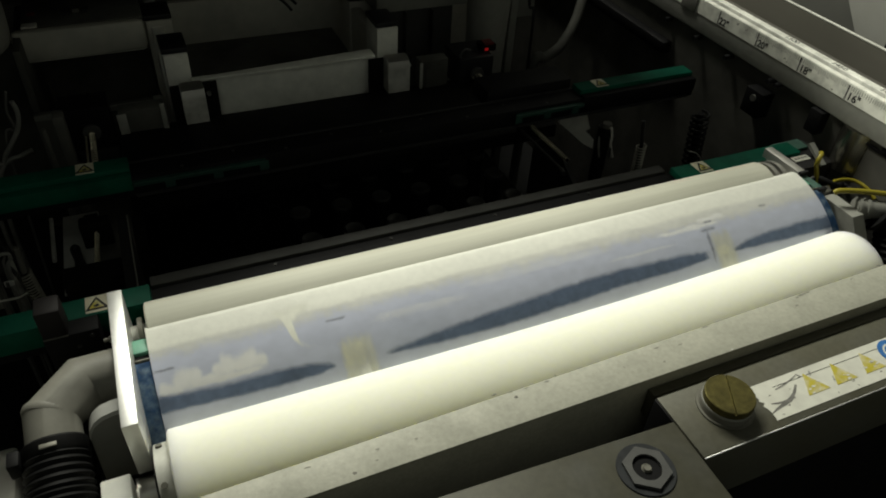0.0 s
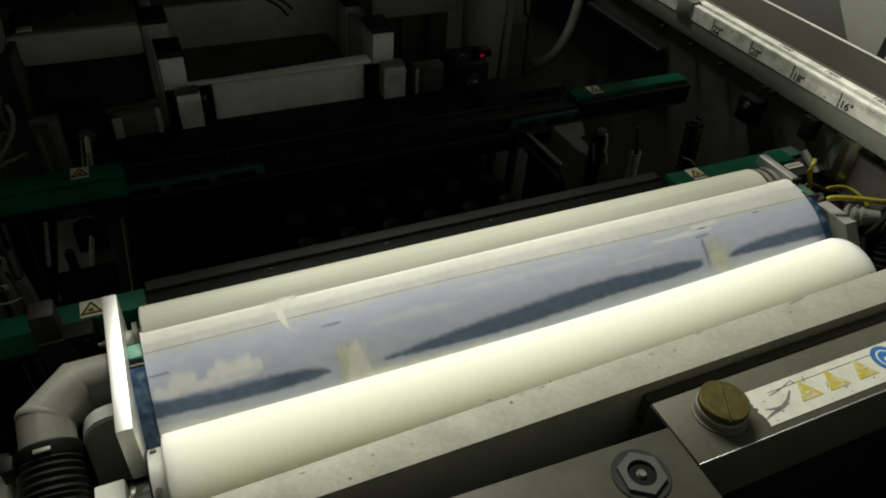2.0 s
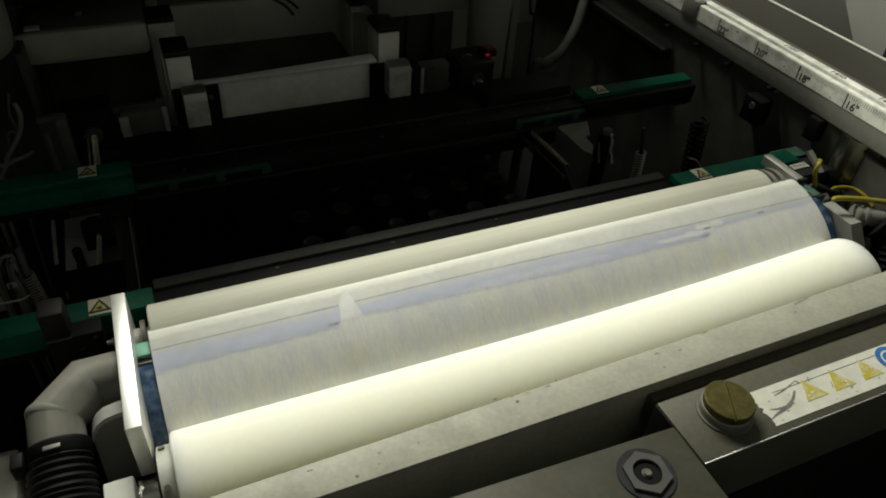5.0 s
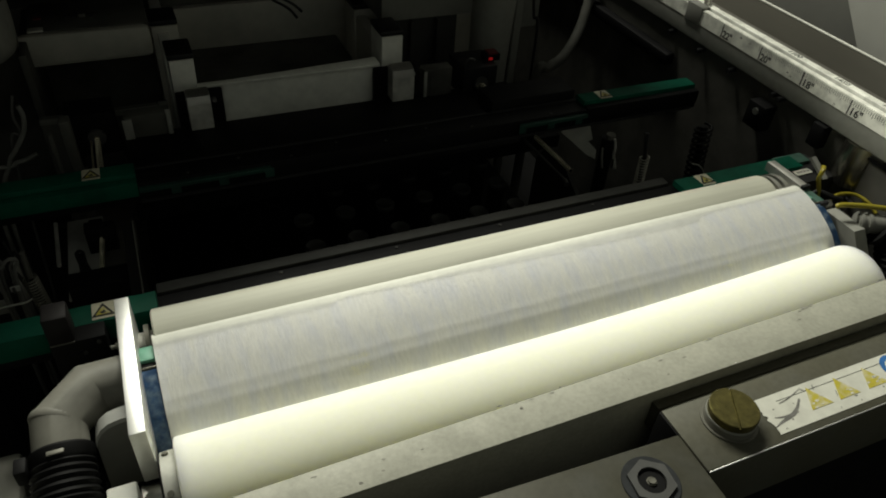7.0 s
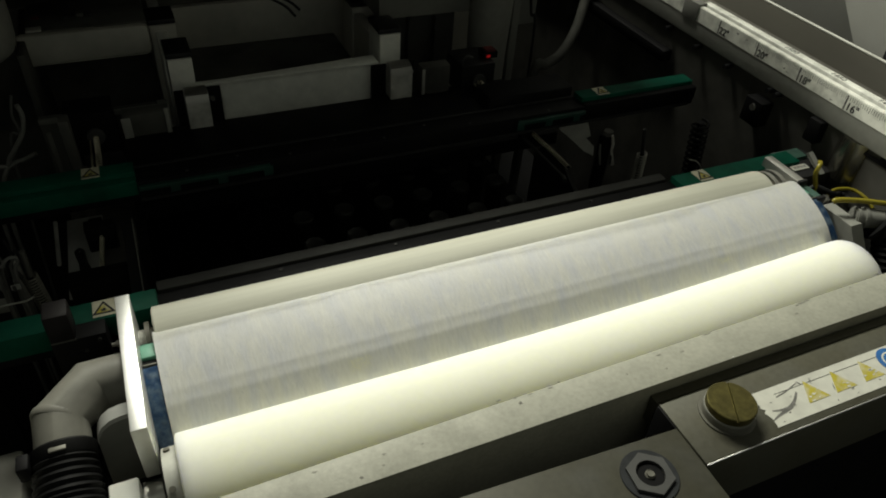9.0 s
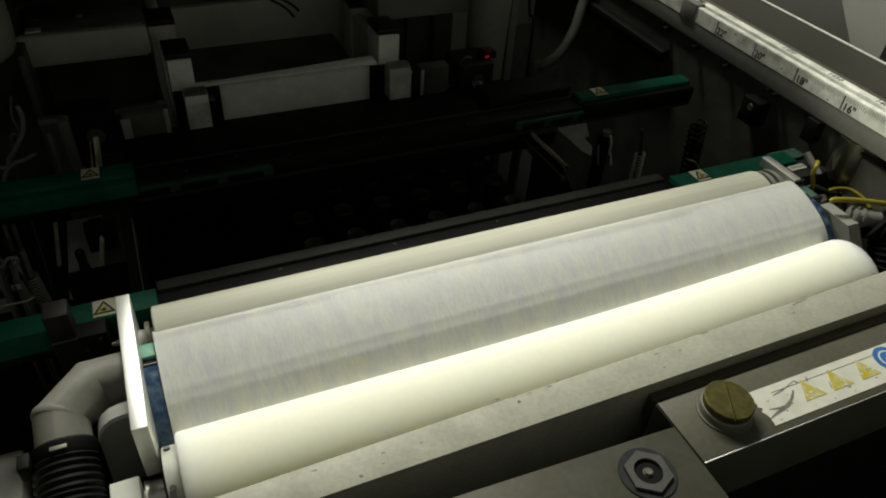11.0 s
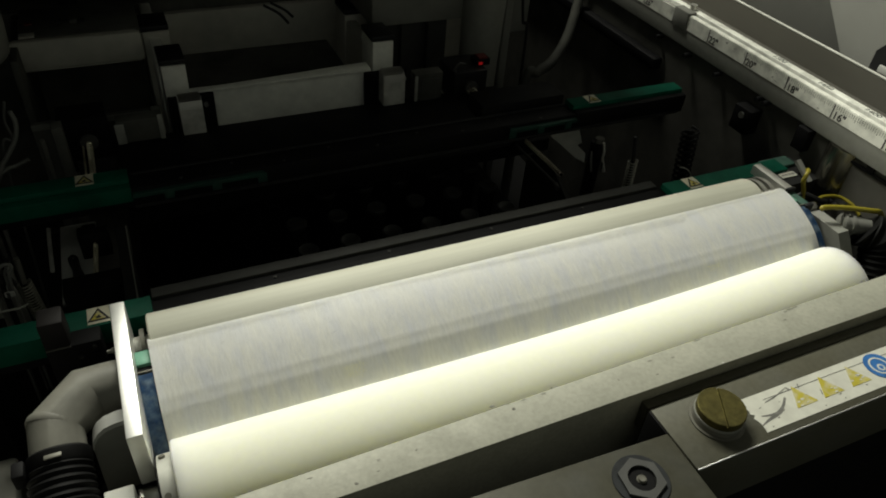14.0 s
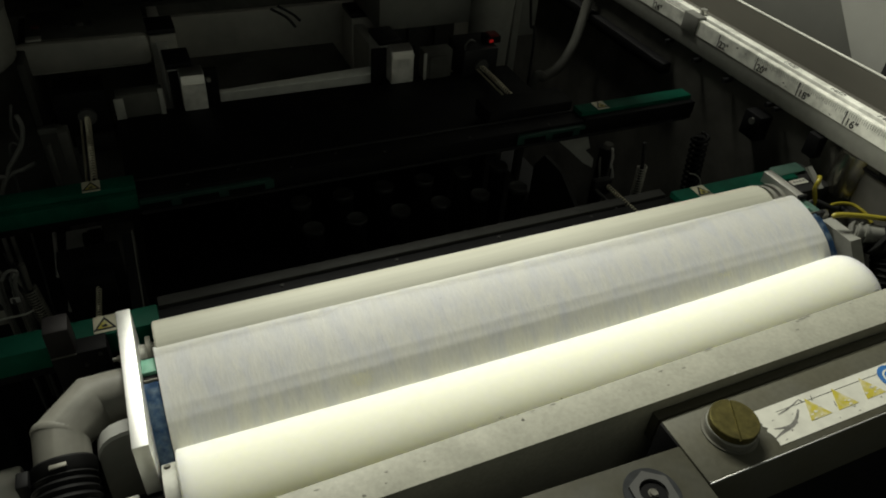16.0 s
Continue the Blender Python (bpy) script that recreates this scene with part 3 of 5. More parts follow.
def blob(name, u, t, w, h, lift, material, label, seed, strength=1.0):
    top = lambda x: t - h * max(0.0, 1 - ((x - u) / w) ** 4) ** 0.5 * (0.85 + 0.4 * noise.noise((x * 110, seed, 0)))
    low = lambda x: t + 0.7 * h * max(0.0, 1 - ((x - u) / w) ** 4) ** 0.5 * (0.9 + 0.4 * noise.noise((x * 160, seed, 4)))
    return shell(name, u - w, u + w, top, low, lift, material, label, 36, 12, None, (h * 0.5, h * 0.6, w * 0.35), strength)


for u, t, w, h, k in ((0.0140, 31.0, 0.0120, 9.5, 1.0), (0.0215, 31.5, 0.0085, 6.5, 1.5), (0.0060, 31.5, 0.0075, 6.0, 1.8), (-0.0130, 32.0, 0.0090, 8.5, 2.0), (-0.0215, 34.0, 0.0070, 6.5, 2.3), (-0.0035, 33.5, 0.0090, 4.5, 3.0), (0.0060, 34.5, 0.024, 3.0, 4.0)):
    blob("dry_spot", u, t, w, h, 0.00016 + 0.000004 * k, DRY_CLOUD, "pale drying patch in the wet paper", k, 1.0)
for u, t, w, h, k in ((0.0697, 21.6, 0.0070, 1.3, 5.0), (0.3821, 19.7, 0.0036, 1.6, 6.0), (-0.023, 24.5, 0.0065, 1.3, 7.0), (0.3300, 25.6, 0.007, 1.8, 8.0), (0.3330, 21.0, 0.004, 1.2, 8.5)):
    blob("stain", u, t, w, h, 0.0002, STAIN, "small dark stain", k, 0.55)
shell("fold_line", 0.3255, 0.3290, curve([(0.3255, 30.0), (0.3272, 26.5), (0.3290, 26.0)]), curve([(0.3255, 42.0), (0.3265, 46.0), (0.3275, 40.0), (0.3290, 29.5)]), 0.00024, STAIN, "dark crease beside a yellowed patch", 24, 30, None, (1.5, 2.0, 0.0006), 0.55)
blob("dry_spot", 0.316, 22.5, 0.030, 2.6, 0.00018, DRY_CLOUD, "pale drying patch in the wet paper", 9.5, 0.8)
blob("dry_spot", 0.336, 20.0, 0.014, 3.8, 0.00018, DRY_CLOUD, "pale drying patch in the wet paper", 11.5, 0.8)
blob("dry_spot", 0.200, 22.0, 0.060, 4.0, 0.00016, DRY_CLOUD, "pale drying patch in the wet paper", 12.5, 0.3)
blob("dry_spot", 0.120, 27.0, 0.035, 4.0, 0.00016, DRY_CLOUD, "pale drying patch in the wet paper", 14.5, 0.35)
blob("dry_spot", 0.275, 29.0, 0.030, 1.6, 0.00016, DRY_CLOUD, "pale drying patch in the wet paper", 15.5, 0.4)
peak = shell("dry_peak", 0.0655, 0.0915, curve([(0.0655, 54.0), (0.0674, 49.0), (0.0716, 40.0), (0.0738, 31.0), (0.0775, 26.5), (0.0810, 25.0), (0.0824, 31.0), (0.0848, 39.5), (0.0885, 46.0), (0.0915, 53.0)]), lambda u: 68.0, 0.00028, DRY_CLOUD, "pale dry tongue growing up from a yellowed patch", 90, 50, None, (5.0, 0, 0.003), 0.92)
LOW_EDGE = curve([(-0.030, 33.0), (-0.007, 33.0), (0.020, 35.0), (0.055, 39.5), (0.065, 41.5), (0.086, 36.8), (0.100, 36.5), (0.120, 38.0), (0.152, 39.9), (0.211, 39.4), (0.253, 38.7), (0.298, 37.9), (0.323, 40.0), (0.347, 37.0), (0.374, 33.5), (0.400, 34.6), (0.437, 37.2)])
drying_low = shell("drying_paper", X0, X1, frayed(LOW_EDGE, 0.6, 130, 18.0), lambda u: 60.0, 0.00024, PAPER_SOILED, "drying paper, greyish white", 260, 60, None, (4.0, 0, 0), 0.92)
drying = shell("drying_paper", X0, X1, frayed(DRY_EDGE, 0.35, 90, 12.0), lambda u: 62.0, 0.00045, PAPER_SOILED, "drying paper, greyish white", 240, 80, crease, (3.2, 0, 0), 0.94)
sheet = B()
outline = [arc(t, ARC + 0.0001) for t in np.arange(19.0, 3.9, -1.0)]
cy, cz = arc(4, ARC - 0.008)
outline += [(cy - 0.0081 * math.sin(radians(t)), cz + 0.0081 * math.cos(radians(t))) for t in range(-4, -70, -6)]
cover = sheet.verts.layers.float.new("cover")
rows = [[sheet.verts.new((X0 + (X1 - X0) * i / 12, y, z)) for y, z in outline] for i in range(13)]
for row in rows:
    for k, v in enumerate(row):
        v[cover] = 0.55 * ease(k / 4)
for a, c in zip(rows, rows[1:]):
    for k in range(len(outline) - 1):
        sheet.faces.new((a[k], c[k], c[k + 1], a[k + 1]))
bmesh.ops.recalc_face_normals(sheet, faces=sheet.faces)
ridge = part("drying_paper", sheet, PAPER_SOILED, head, "drying paper over the ridge")
shell("yellowed_patch", 0.0660, 0.0878, frayed(lambda u: 29.5, 2.0, 300, 31.0), lambda u: 53.0, 0.00022, GLUE, "faint yellowed patch in the paper", 60, 40, None, (6.0, 0, 0.004), 0.85)
shell("yellowed_patch", 0.3262, 0.3470, frayed(lambda u: 25.5, 2.0, 300, 35.0), lambda u: 50.0, 0.00022, GLUE, "faint yellowed patch in the paper", 60, 40, None, (6.0, 0, 0.006), 0.95)

shell("yellowed_patch", 0.0655, 0.0825, frayed(lambda u: 31.0, 1.5, 260, 41.0), lambda u: 46.0, 0.0006, FAINT_YELLOW, "faint yellowed patch in the paper", 48, 30, crease, (5.0, 4.0, 0.005), 0.26)
shell("yellowed_patch", 0.3270, 0.3420, frayed(lambda u: 34.5, 1.2, 260, 43.0), lambda u: 43.0, 0.0006, FAINT_YELLOW, "faint yellowed patch in the paper", 48, 30, crease, (3.0, 3.0, 0.005), 0.3)


# ---- paper rolls ----
def wound(bm, y, z, r, x0, x1, seg=96, sag=0.0):
    """A wound roll: rounded rims, and ends that show the wound layers as fine steps. sag: how far its middle hangs."""
    prof = [(x0 + 0.004, 0.0), (x0 + 0.004, r * 0.35), (x0 + 0.0008, r * 0.36)]
    for k in range(9):
        prof.append((x0 + 0.0008 * (k % 2) * 0.6 + 0.0003, r * (0.42 + 0.06 * k)))
    prof += [(x0 + 0.0002, r - 0.0012), (x0 + 0.0010, r)]
    prof = prof + [(x0 + (x1 - x0) * k / 24, r) for k in range(1, 24)] + [(x0 + x1 - p, q) for p, q in reversed(prof)]
    rings = []
    for p, q in prof:
        drop = sag * math.sin(math.pi * min(1.0, max(0.0, (p - x0) / (x1 - x0))) ** 1.15)
        rings.append([bm.verts.new((p, y + q * math.cos(a * math.tau / seg), z - drop + q * math.sin(a * math.tau / seg))) for a in range(seg)])
    for a, b in zip(rings, rings[1:]):
        for k in range(seg):
            bm.faces.new((a[k], b[k], b[(k + 1) % seg], a[(k + 1) % seg]))
    bmesh.ops.remove_doubles(bm, verts=bm.verts, dist=1e-6)
    bmesh.ops.recalc_face_normals(bm, faces=bm.faces)
    return bm


front = thing("front_paper_roll", 0.2, 0.224, 0.2, "thick clean white paper supply roll", "paper roll")
part("paper", wound(B(), 0.2235, 0.2297, 0.0293, -0.0275, 0.4270, sag=0.0052), PAPER, front)
front.matrix_basis = pose(0.2, 0.2230, 0.1990, 0, -0.28, 0.28)
part("core", rod(B(), (-0.0520, 0.2235, 0.2297), (0.436, 0.2235, 0.2297), 0.0062, seg=40), STEEL, front, "metal core")
part("flange", rod(B(), (-0.0345, 0.2235, 0.2297), (-0.0277, 0.2235, 0.2297), 0.0225, seg=56), ALU_DULL, front, "grey metal flange")
part("hub", rod(B(), (-0.0360, 0.2235, 0.2297), (-0.0346, 0.2235, 0.2297), 0.0170, 0.0185, 40), BLACK_PLASTIC, front, "black plastic hub")
part("collar", rod(B(), (-0.0445, 0.2235, 0.2297), (-0.0361, 0.2235, 0.2297), 0.0090, seg=32), STEEL, front, "shiny steel collar")
for k in range(6):
    a = k * math.tau / 6
    part("screw", rod(B(), (-0.0318, 0.2235 + 0.0220 * math.cos(a), 0.2297 + 0.0220 * math.sin(a)), (-0.0318, 0.2235 + 0.0236 * math.cos(a), 0.2297 + 0.0236 * math.sin(a)), 0.0016, seg=12), STEEL_DARK, front, "small bright screw")
rear = thing("rear_paper_roll", 0.2, 0.309, 0.22, "slim white paper take-up roll", "paper roll")
part("paper", wound(B(), 0.3094, 0.2472, 0.0200, -0.0277, 0.4135), PAPER_AGED, rear)
part("core", rod(B(), (-0.0362, 0.3094, 0.2472), (0.438, 0.3094, 0.2472), 0.0085, seg=40), ALU_DULL, rear, "metal core")
for x in (0.4165, 0.4235):
    part("flange", rod(B(), (x, 0.3094, 0.2472), (x + 0.0035, 0.3094, 0.2472), 0.0190, seg=48), STEEL, rear, "thin steel flange ring")
part("flange", rod(B(), (-0.0325, 0.3094, 0.2472), (-0.0300, 0.3094, 0.2472), 0.0125, seg=40), STEEL_DARK, rear, "thin steel flange ring")

# ---- end plates ----
plate = thing("end_plate", -0.04, 0.276, 0.0, "polished aluminium end plate holding the rolls", "end plate", "end plates")
part("plate", box(B(), -0.0437, -0.0362, 0.229, 0.323, 0.2375, 0.275, 0.0005), POLISHED, plate)
part("post", box(B(), -0.0440, -0.0365, 0.232, 0.318, 0.0, 0.2370, 0.0005), DARK_WALL, plate, "dark post under the plate")
part("edge_strip", box(B(), -0.0458, -0.0442, 0.2150, 0.2285, 0.10, 0.2360, 0.0003), STEEL, plate, "bright steel edge strip")
for y, z in ((0.294, 0.268),):
    part("bolt", rod(B(), (-0.0482, y, z), (-0.0436, y, z), 0.0011, seg=16), STEEL_DARK, plate, "small steel bolt")
    part("bolt_head", rod(B(), (-0.0458, y, z), (-0.0438, y, z), 0.0019, seg=6), STEEL_DARK, plate, "hexagonal steel nut")
plate_r = thing("end_plate", 0.44, 0.31, 0.0, "milled aluminium end plate holding the rolls", "end plate", "end plates")
part("plate", box(B(), 0.4375, 0.4450, 0.2985, 0.3350, 0.222, 0.2630, 0.0005), ALU, plate_r)
part("post", box(B(), 0.4380, 0.4446, 0.250, 0.3340, 0.0, 0.2215, 0.0005), DARK_WALL, plate_r, "dark post under the plate")
part("green_block", box(B(), 0.4378, 0.4448, 0.2800, 0.2980, 0.225, 0.2605, 0.0006), GREEN_PALE_DULL, plate_r, "green plastic block")
part("clip", box(B(), 0.4372, 0.4452, 0.2965, 0.2990, 0.240, 0.2640, 0.0003), BLACK_PLASTIC, plate_r, "black clip")
part("clip", box(B(), 0.4378, 0.4456, 0.2775, 0.2805, 0.240, 0.2615, 0.0003), BLACK_PLASTIC, plate_r, "black clip")
bracket = thing("roll_bracket", 0.456, 0.262, 0.0, "grey metal bracket beside the paper rolls", "bracket")
part("arm", extrude_x(B(), [(0.282, 0.200), (0.282, 0.2490), (0.279, 0.2515), (0.252, 0.2515), (0.240, 0.236), (0.232, 0.205), (0.232, 0.0), (0.282, 0.0)], 0.4490, 0.4600), RAIL_GREY, bracket)
part("nut", rod(B(), (0.4460, 0.2860, 0.2500), (0.4600, 0.2860, 0.2500), 0.0040, seg=6), STEEL, bracket, "small steel nut")

# ---- front bars ----
bar = thing("support_bar", 0.25, 0.19, 0.0, "long grey metal support bar with chipped paint", "bar")
part("flange", slab([(-0.30, 0.1738), (0.492, 0.1772), (0.492, 0.2014), (-0.30, 0.1876)], 0.2562, 0.2585), CHIPPED, bar)
part("face", slab([(-0.30, 0.1744), (0.492, 0.1778), (0.492, 0.1812), (-0.30, 0.1778)], 0.0, 0.2560), CHIPPED, bar)
part("ledge", box(B(), 0.2150, 0.492, 0.1590, 0.1700, 0.230, 0.2500, 0.0005), GREY_BAR, bar, "narrow lower ledge")
part("ledge", box(B(), 0.2150, 0.492, 0.1704, 0.1762, 0.230, 0.2494, 0.0005), GREY_BAR, bar, "narrow lower ledge")
for i, (x, y, w, h) in enumerate(((0.1405, 0.1911, 0.0014, 0.0010), (0.0498, 0.1791, 0.0013, 0.0008), (0.0833, 0.1862, 0.0009, 0.0005), (0.0617, 0.1818, 0.0010, 0.0004), (0.2050, 0.1880, 0.0005, 0.0010), (0.2677, 0.1968, 0.0030, 0.0005))):
    part("chip", blob_flat(x, y, 0.25856, w, h, i), DARK_SPOT if i < 2 else SMUDGE, bar, "dark chip in the paint")
for i in range(14):
    x = 0.03 + 0.42 * random.random()
    y = 0.1765 + (0.0185 + 0.015 * x) * random.random() ** 0.5
    part("chip", blob_flat(x, y, 0.25856, 0.0005 + 0.0016 * random.random(), 0.0003 + 0.0004 * random.random(), i + 20), SMUDGE, bar, "faint worn smudge")
for i, (x, y, w, h) in enumerate(((0.3426, 0.1976, 0.0042, 0.0010), (0.3480, 0.1981, 0.0024, 0.0008), (0.3380, 0.1968, 0.0018, 0.0006))):
    part("chip", blob_flat(x, y, 0.25857, w, h, i + 60), SMUDGE, bar, "worn chip by the edge")
part("chip", blob_flat(0.2702, 0.1768, 0.25857, 0.0008, 0.0004, 71), POLISHED, bar, "bright nick in the edge")
lbar = thing("locking_bar", 0.35, 0.14, 0.0, "grey metal locking bar with a worn safety label", "bar")
part("bar", box(B(), 0.2012, 0.492, 0.1210, 0.1580, 0.2455, 0.2695, 0.0007), GREY_BAR, lbar)
part("front_face", box(B(), 0.2016, 0.492, 0.1201, 0.1208, 0.2250, 0.2684, 0.0002), GREY_BAR, lbar, "scuffed grey front face")
# Thin pale strip stands in for the highlight along the bar's front edge.
part("edge", box(B(), 0.2014, 0.492, 0.12035, 0.1209, 0.2686, 0.2694, 0.00025), POLISHED, lbar, "pale strip painting the edge highlight")
# Plate added only to turn the bar's end face black.
part("black_end", box(B(), 0.1998, 0.2011, 0.1430, 0.1578, 0.20, 0.2692, 0.0003), BLACK, lbar, "black plate added over the bar's end")
part("skirt", box(B(), 0.2030, 0.492, 0.1240, 0.1560, 0.0, 0.2450, 0.0007), BLACK, lbar, "dark lower face")
torn = [(0.2490 + 0.0035 * noise.noise((0.0, k * 0.9, 2.0)) + 0.0012 * (k % 2), 0.1247 + 0.0215 * k / 14) for k in range(15)]
part("safety_label", poly_flat([(0.470, 0.1462)] + torn[::-1] + [(0.470, 0.1247)], 0.2697), LABEL, lbar, "scuffed white label with warning signs")
part("rule", box(B(), 0.2620, 0.470, 0.14165, 0.1419, 0.26985, 0.26995), INK, lbar, "thin grey rule")
for x in (0.2834, 0.3030, 0.3240):
    part("warning_triangle", tri_flat(x, 0.1348, 0.2699, 0.0084), YELLOW, lbar, "faded yellow warning triangle")
for i in range(15):
    x, y = (0.2834, 0.3030, 0.3240)[i % 3] + 0.010 * (random.random() - 0.5), 0.1295 + 0.0075 * random.random()
    part("worn_spot", blob_flat(x, y, 0.27009, 0.0005 + 0.0012 * random.random(), 0.0003 + 0.0007 * random.random(), i + 90), LABEL, lbar, "spot where the print has worn off")
for i in range(10):
    x, y = 0.252 + 0.080 * random.random(), 0.1260 + 0.018 * random.random()
    part("speck", blob_flat(x, y, 0.26988, 0.0003 + 0.0006 * random.random(), 0.0003 + 0.0003 * random.random(), i + 130), SCUFF, lbar, "small dark speck")
for x in (0.3440, 0.3665, 0.389):
    sign = part("mandatory_sign", disc_flat(x, 0.1365, 0.2700, 0.0088), BLUE_PRINT, lbar, "round blue sign")
    part("pictogram", ring(B(), x, 0.1365, 0.27005, 0.27022, 0.0050, 0.0062), LABEL, sign, "pale ring")
    part("pictogram", ring(B(), x, 0.1352, 0.27005, 0.27022, 0.0014, 0.0026, 24), LABEL, sign, "pale pictogram")
for k, pts in enumerate(([(0.2500, 0.1288, 0.0008), (0.2548, 0.1302, 0.0013), (0.2600, 0.1312, 0.0018), (0.2650, 0.1324, 0.0021), (0.2700, 0.1350, 0.0015), (0.2748, 0.1388, 0.0010)], [(0.2540, 0.1336, 0.0006), (0.2580, 0.1326, 0.0012), (0.2635, 0.1322, 0.0016), (0.2670, 0.1328, 0.0010)], [(0.2620, 0.1400, 0.0005), (0.2700, 0.1412, 0.0007), (0.2790, 0.1436, 0.0004)], [(0.2795, 0.1442, 0.0006), (0.2803, 0.1430, 0.0008), (0.2812, 0.1416, 0.0005)], [(0.2880, 0.1434, 0.0006), (0.2866, 0.1410, 0.0007)], [(0.2960, 0.1330, 0.0005), (0.2975, 0.1360, 0.0006)])):
    part("scratch", smear_flat(pts, 0.26990 + 0.00003 * k if pts[0][0] < 0.285 else 0.27025 + 0.00001 * k), GREY_SCRATCH, lbar, "grey scratch through the label")
blk = thing("clamp_block", 0.13, 0.11, 0.0, "grey metal clamp block with a recessed bolt", "clamp")
part("block", slab([(-0.05, 0.060), (0.1988, 0.060), (0.2000, 0.1428), (-0.05, 0.1528)], 0.2450, 0.2702, 0.0007), BLOCK_GREY, blk)
part("leg", box(B(), -0.04, 0.1980, 0.065, 0.1400, 0.0, 0.2448, 0.0007), BLACK, blk, "dark lower part")
bx, by, bz = 0.1712, 0.1255, 0.2702
part("washer", ring(B(), bx, by, bz - 0.0002, bz + 0.0007, 0.0085, 0.0138), WASHER, blk, "flat dark washer")
part("nut", hexnut(B(), bx, by, bz + 0.0007, 0.0016, 0.0114, 0.0068, 25), RUBBER_GREY, blk, "hexagonal nut")
part("socket", ring(B(), bx, by, bz + 0.0001, bz + 0.0008, 0.0020, 0.0067), BLACK, blk, "dark socket")
part("stud", rod(B(), (bx, by, bz), (bx, by, bz + 0.0012), 0.0024, 0.0024, 24), STEEL_DARK, blk, "shiny stud end")
part("stud_tip", ring_cap(bx, by, bz + 0.0012, bz + 0.0022, 0.0019, 20), STEEL_DARK, blk, "dished shiny tip")
knob = thing("thumb_screw", 0.2345, 0.1440, 0.2695, "slotted brass thumb screw on the locking bar", "screw")
kx, ky = 0.2305, 0.1415
part("washer", rod(B(), (kx, ky, 0.2695), (kx, ky, 0.2704), 0.0143, seg=64), STEEL_DARK, knob, "dull metal washer")
part("collar", rod(B(), (kx, ky, 0.2704), (kx, ky, 0.2735), 0.0130, 0.0126, 64), STEEL_DARK, knob, "metal collar")
part("rim", rod(B(), (kx, ky, 0.2735), (kx, ky, 0.2748), 0.0127, seg=64), RAIL_GREY, knob, "bright rim")
part("head", slotted(B(), kx, ky, 0.2748, 0.2792, 0.0124, 0.00055, 62), BRASS, knob)

# ---- scale rail and right side ----
rail = thing("scale_rail", 0.50, 0.40, 0.0, "grey metal rail carrying a printed inch scale", "rail")
RX = 0.4925
part("rail", box(B(), RX + 0.0006, 0.4985, -0.30, 0.95, 0.2845, 0.3138, 0.0008), RAIL_GREY, rail)
part("top_tape", box(B(), RX + 0.0008, 0.4983, -0.30, 0.5062, 0.3138, 0.3142, 0.0001), TAPE, rail, "cream tape along the top")
part("upper_strip", box(B(), 0.5016, 0.5094, -0.30, 0.95, 0.2900, 0.3155, 0.0006), TAPE, rail, "white marked strip behind a groove")
part("groove", box(B(), 0.4986, 0.5015, -0.30, 0.95, 0.2900, 0.3115), BLACK, rail, "dark groove")
part("scale_tape", box(B(), RX, RX + 0.0006, -0.30, 0.5062, 0.3008, 0.3138), TAPE, rail, "white printed inch scale")
part("scale_tape", box(B(), RX, RX + 0.0006, 0.5270, 0.70, 0.3008, 0.3138), TAPE, rail, "white printed inch scale")
part("joint_clamp", box(B(), RX - 0.0012, 0.5012, 0.5062, 0.5270, 0.2990, 0.3165, 0.0006), PLATE_GREY, rail, "dark clamp over the joint of the scale")
part("joint_knob", rod(B(), (0.5045, 0.5160, 0.3155), (0.5045, 0.5160, 0.3205), 0.0032, seg=20), STEEL, rail, "small knob")
INCH = 0.0494
for n in range(8, 29, 2):
    y = 0.3270 + (16 - n) * -INCH / 2
    if 0.5062 < y < 0.5270:
        continue
    part("mark", box(B(), RX - 0.0001, RX + 0.0001, y - 0.00055, y + 0.00055, 0.3012, 0.3128), INK, rail, "black inch mark")
    m = Matrix(((0, 0, -1, RX - 0.0001), (-1, 0, 0, y - 0.0013), (0, 1, 0, 0.3020), (0, 0, 0, 1)))
    part("number", writing(f'{n}"', 0.0088, m, 0.00018), INK, rail, "black printed inch number")
fine = B()
for k in range(0, 190):
    y = 0.4280 - k * 0.00203
    h = 0.0036 if k % 5 else 0.0048
    box(fine, RX - 0.0001, RX + 0.0001, y - 0.00022, y + 0.00022, 0.3128 - h, 0.3128)
tagged(part("fine_scale", fine, WORN_INK, rail, "fine worn scale marks"), kind="stuff")
for i, (y, z, w) in enumerate(((0.452, 0.3105, 0.004), (0.4405, 0.3098, 0.0028), (0.3920, 0.3050, 0.0030), (0.3880, 0.3035, 0.0022), (0.3480, 0.3090, 0.0016), (0.340, 0.3025, 0.0024), (0.3710, 0.3022, 0.0020))):
    bm = B()
    for k in range(5):
        yy, zz = y + w * (random.random() - 0.5), z + 0.4 * w * (random.random() - 0.5)
        box(bm, RX - 0.00008, RX + 0.0001, yy - w * 0.14, yy + w * 0.14, zz - w * 0.09, zz + w * 0.09)
    part("smudge", bm, SCUFF, rail, "dark smudge")
for y, s in ((0.4090, "1500"), (0.3580, "1450"), (0.3110, "1400"), (0.262, "1350")):
    m = Matrix(((0, 1, 0, 0.5028), (-1, 0, 0, y), (0, 0, 1, 0.31556), (0, 0, 0, 1)))
    part("handwriting", writing(s, 0.0074, m, 0.00012), INK_GREY, rail, "handwritten figures")
side = thing("machine_frame", 0.50, 0.40, 0.0, "dark side frame below the scale rail", "frame")
part("side_plate", box(B(), 0.4980, 0.5060, -0.30, 0.95, 0.0, 0.2840), SIDE_GREY, side)
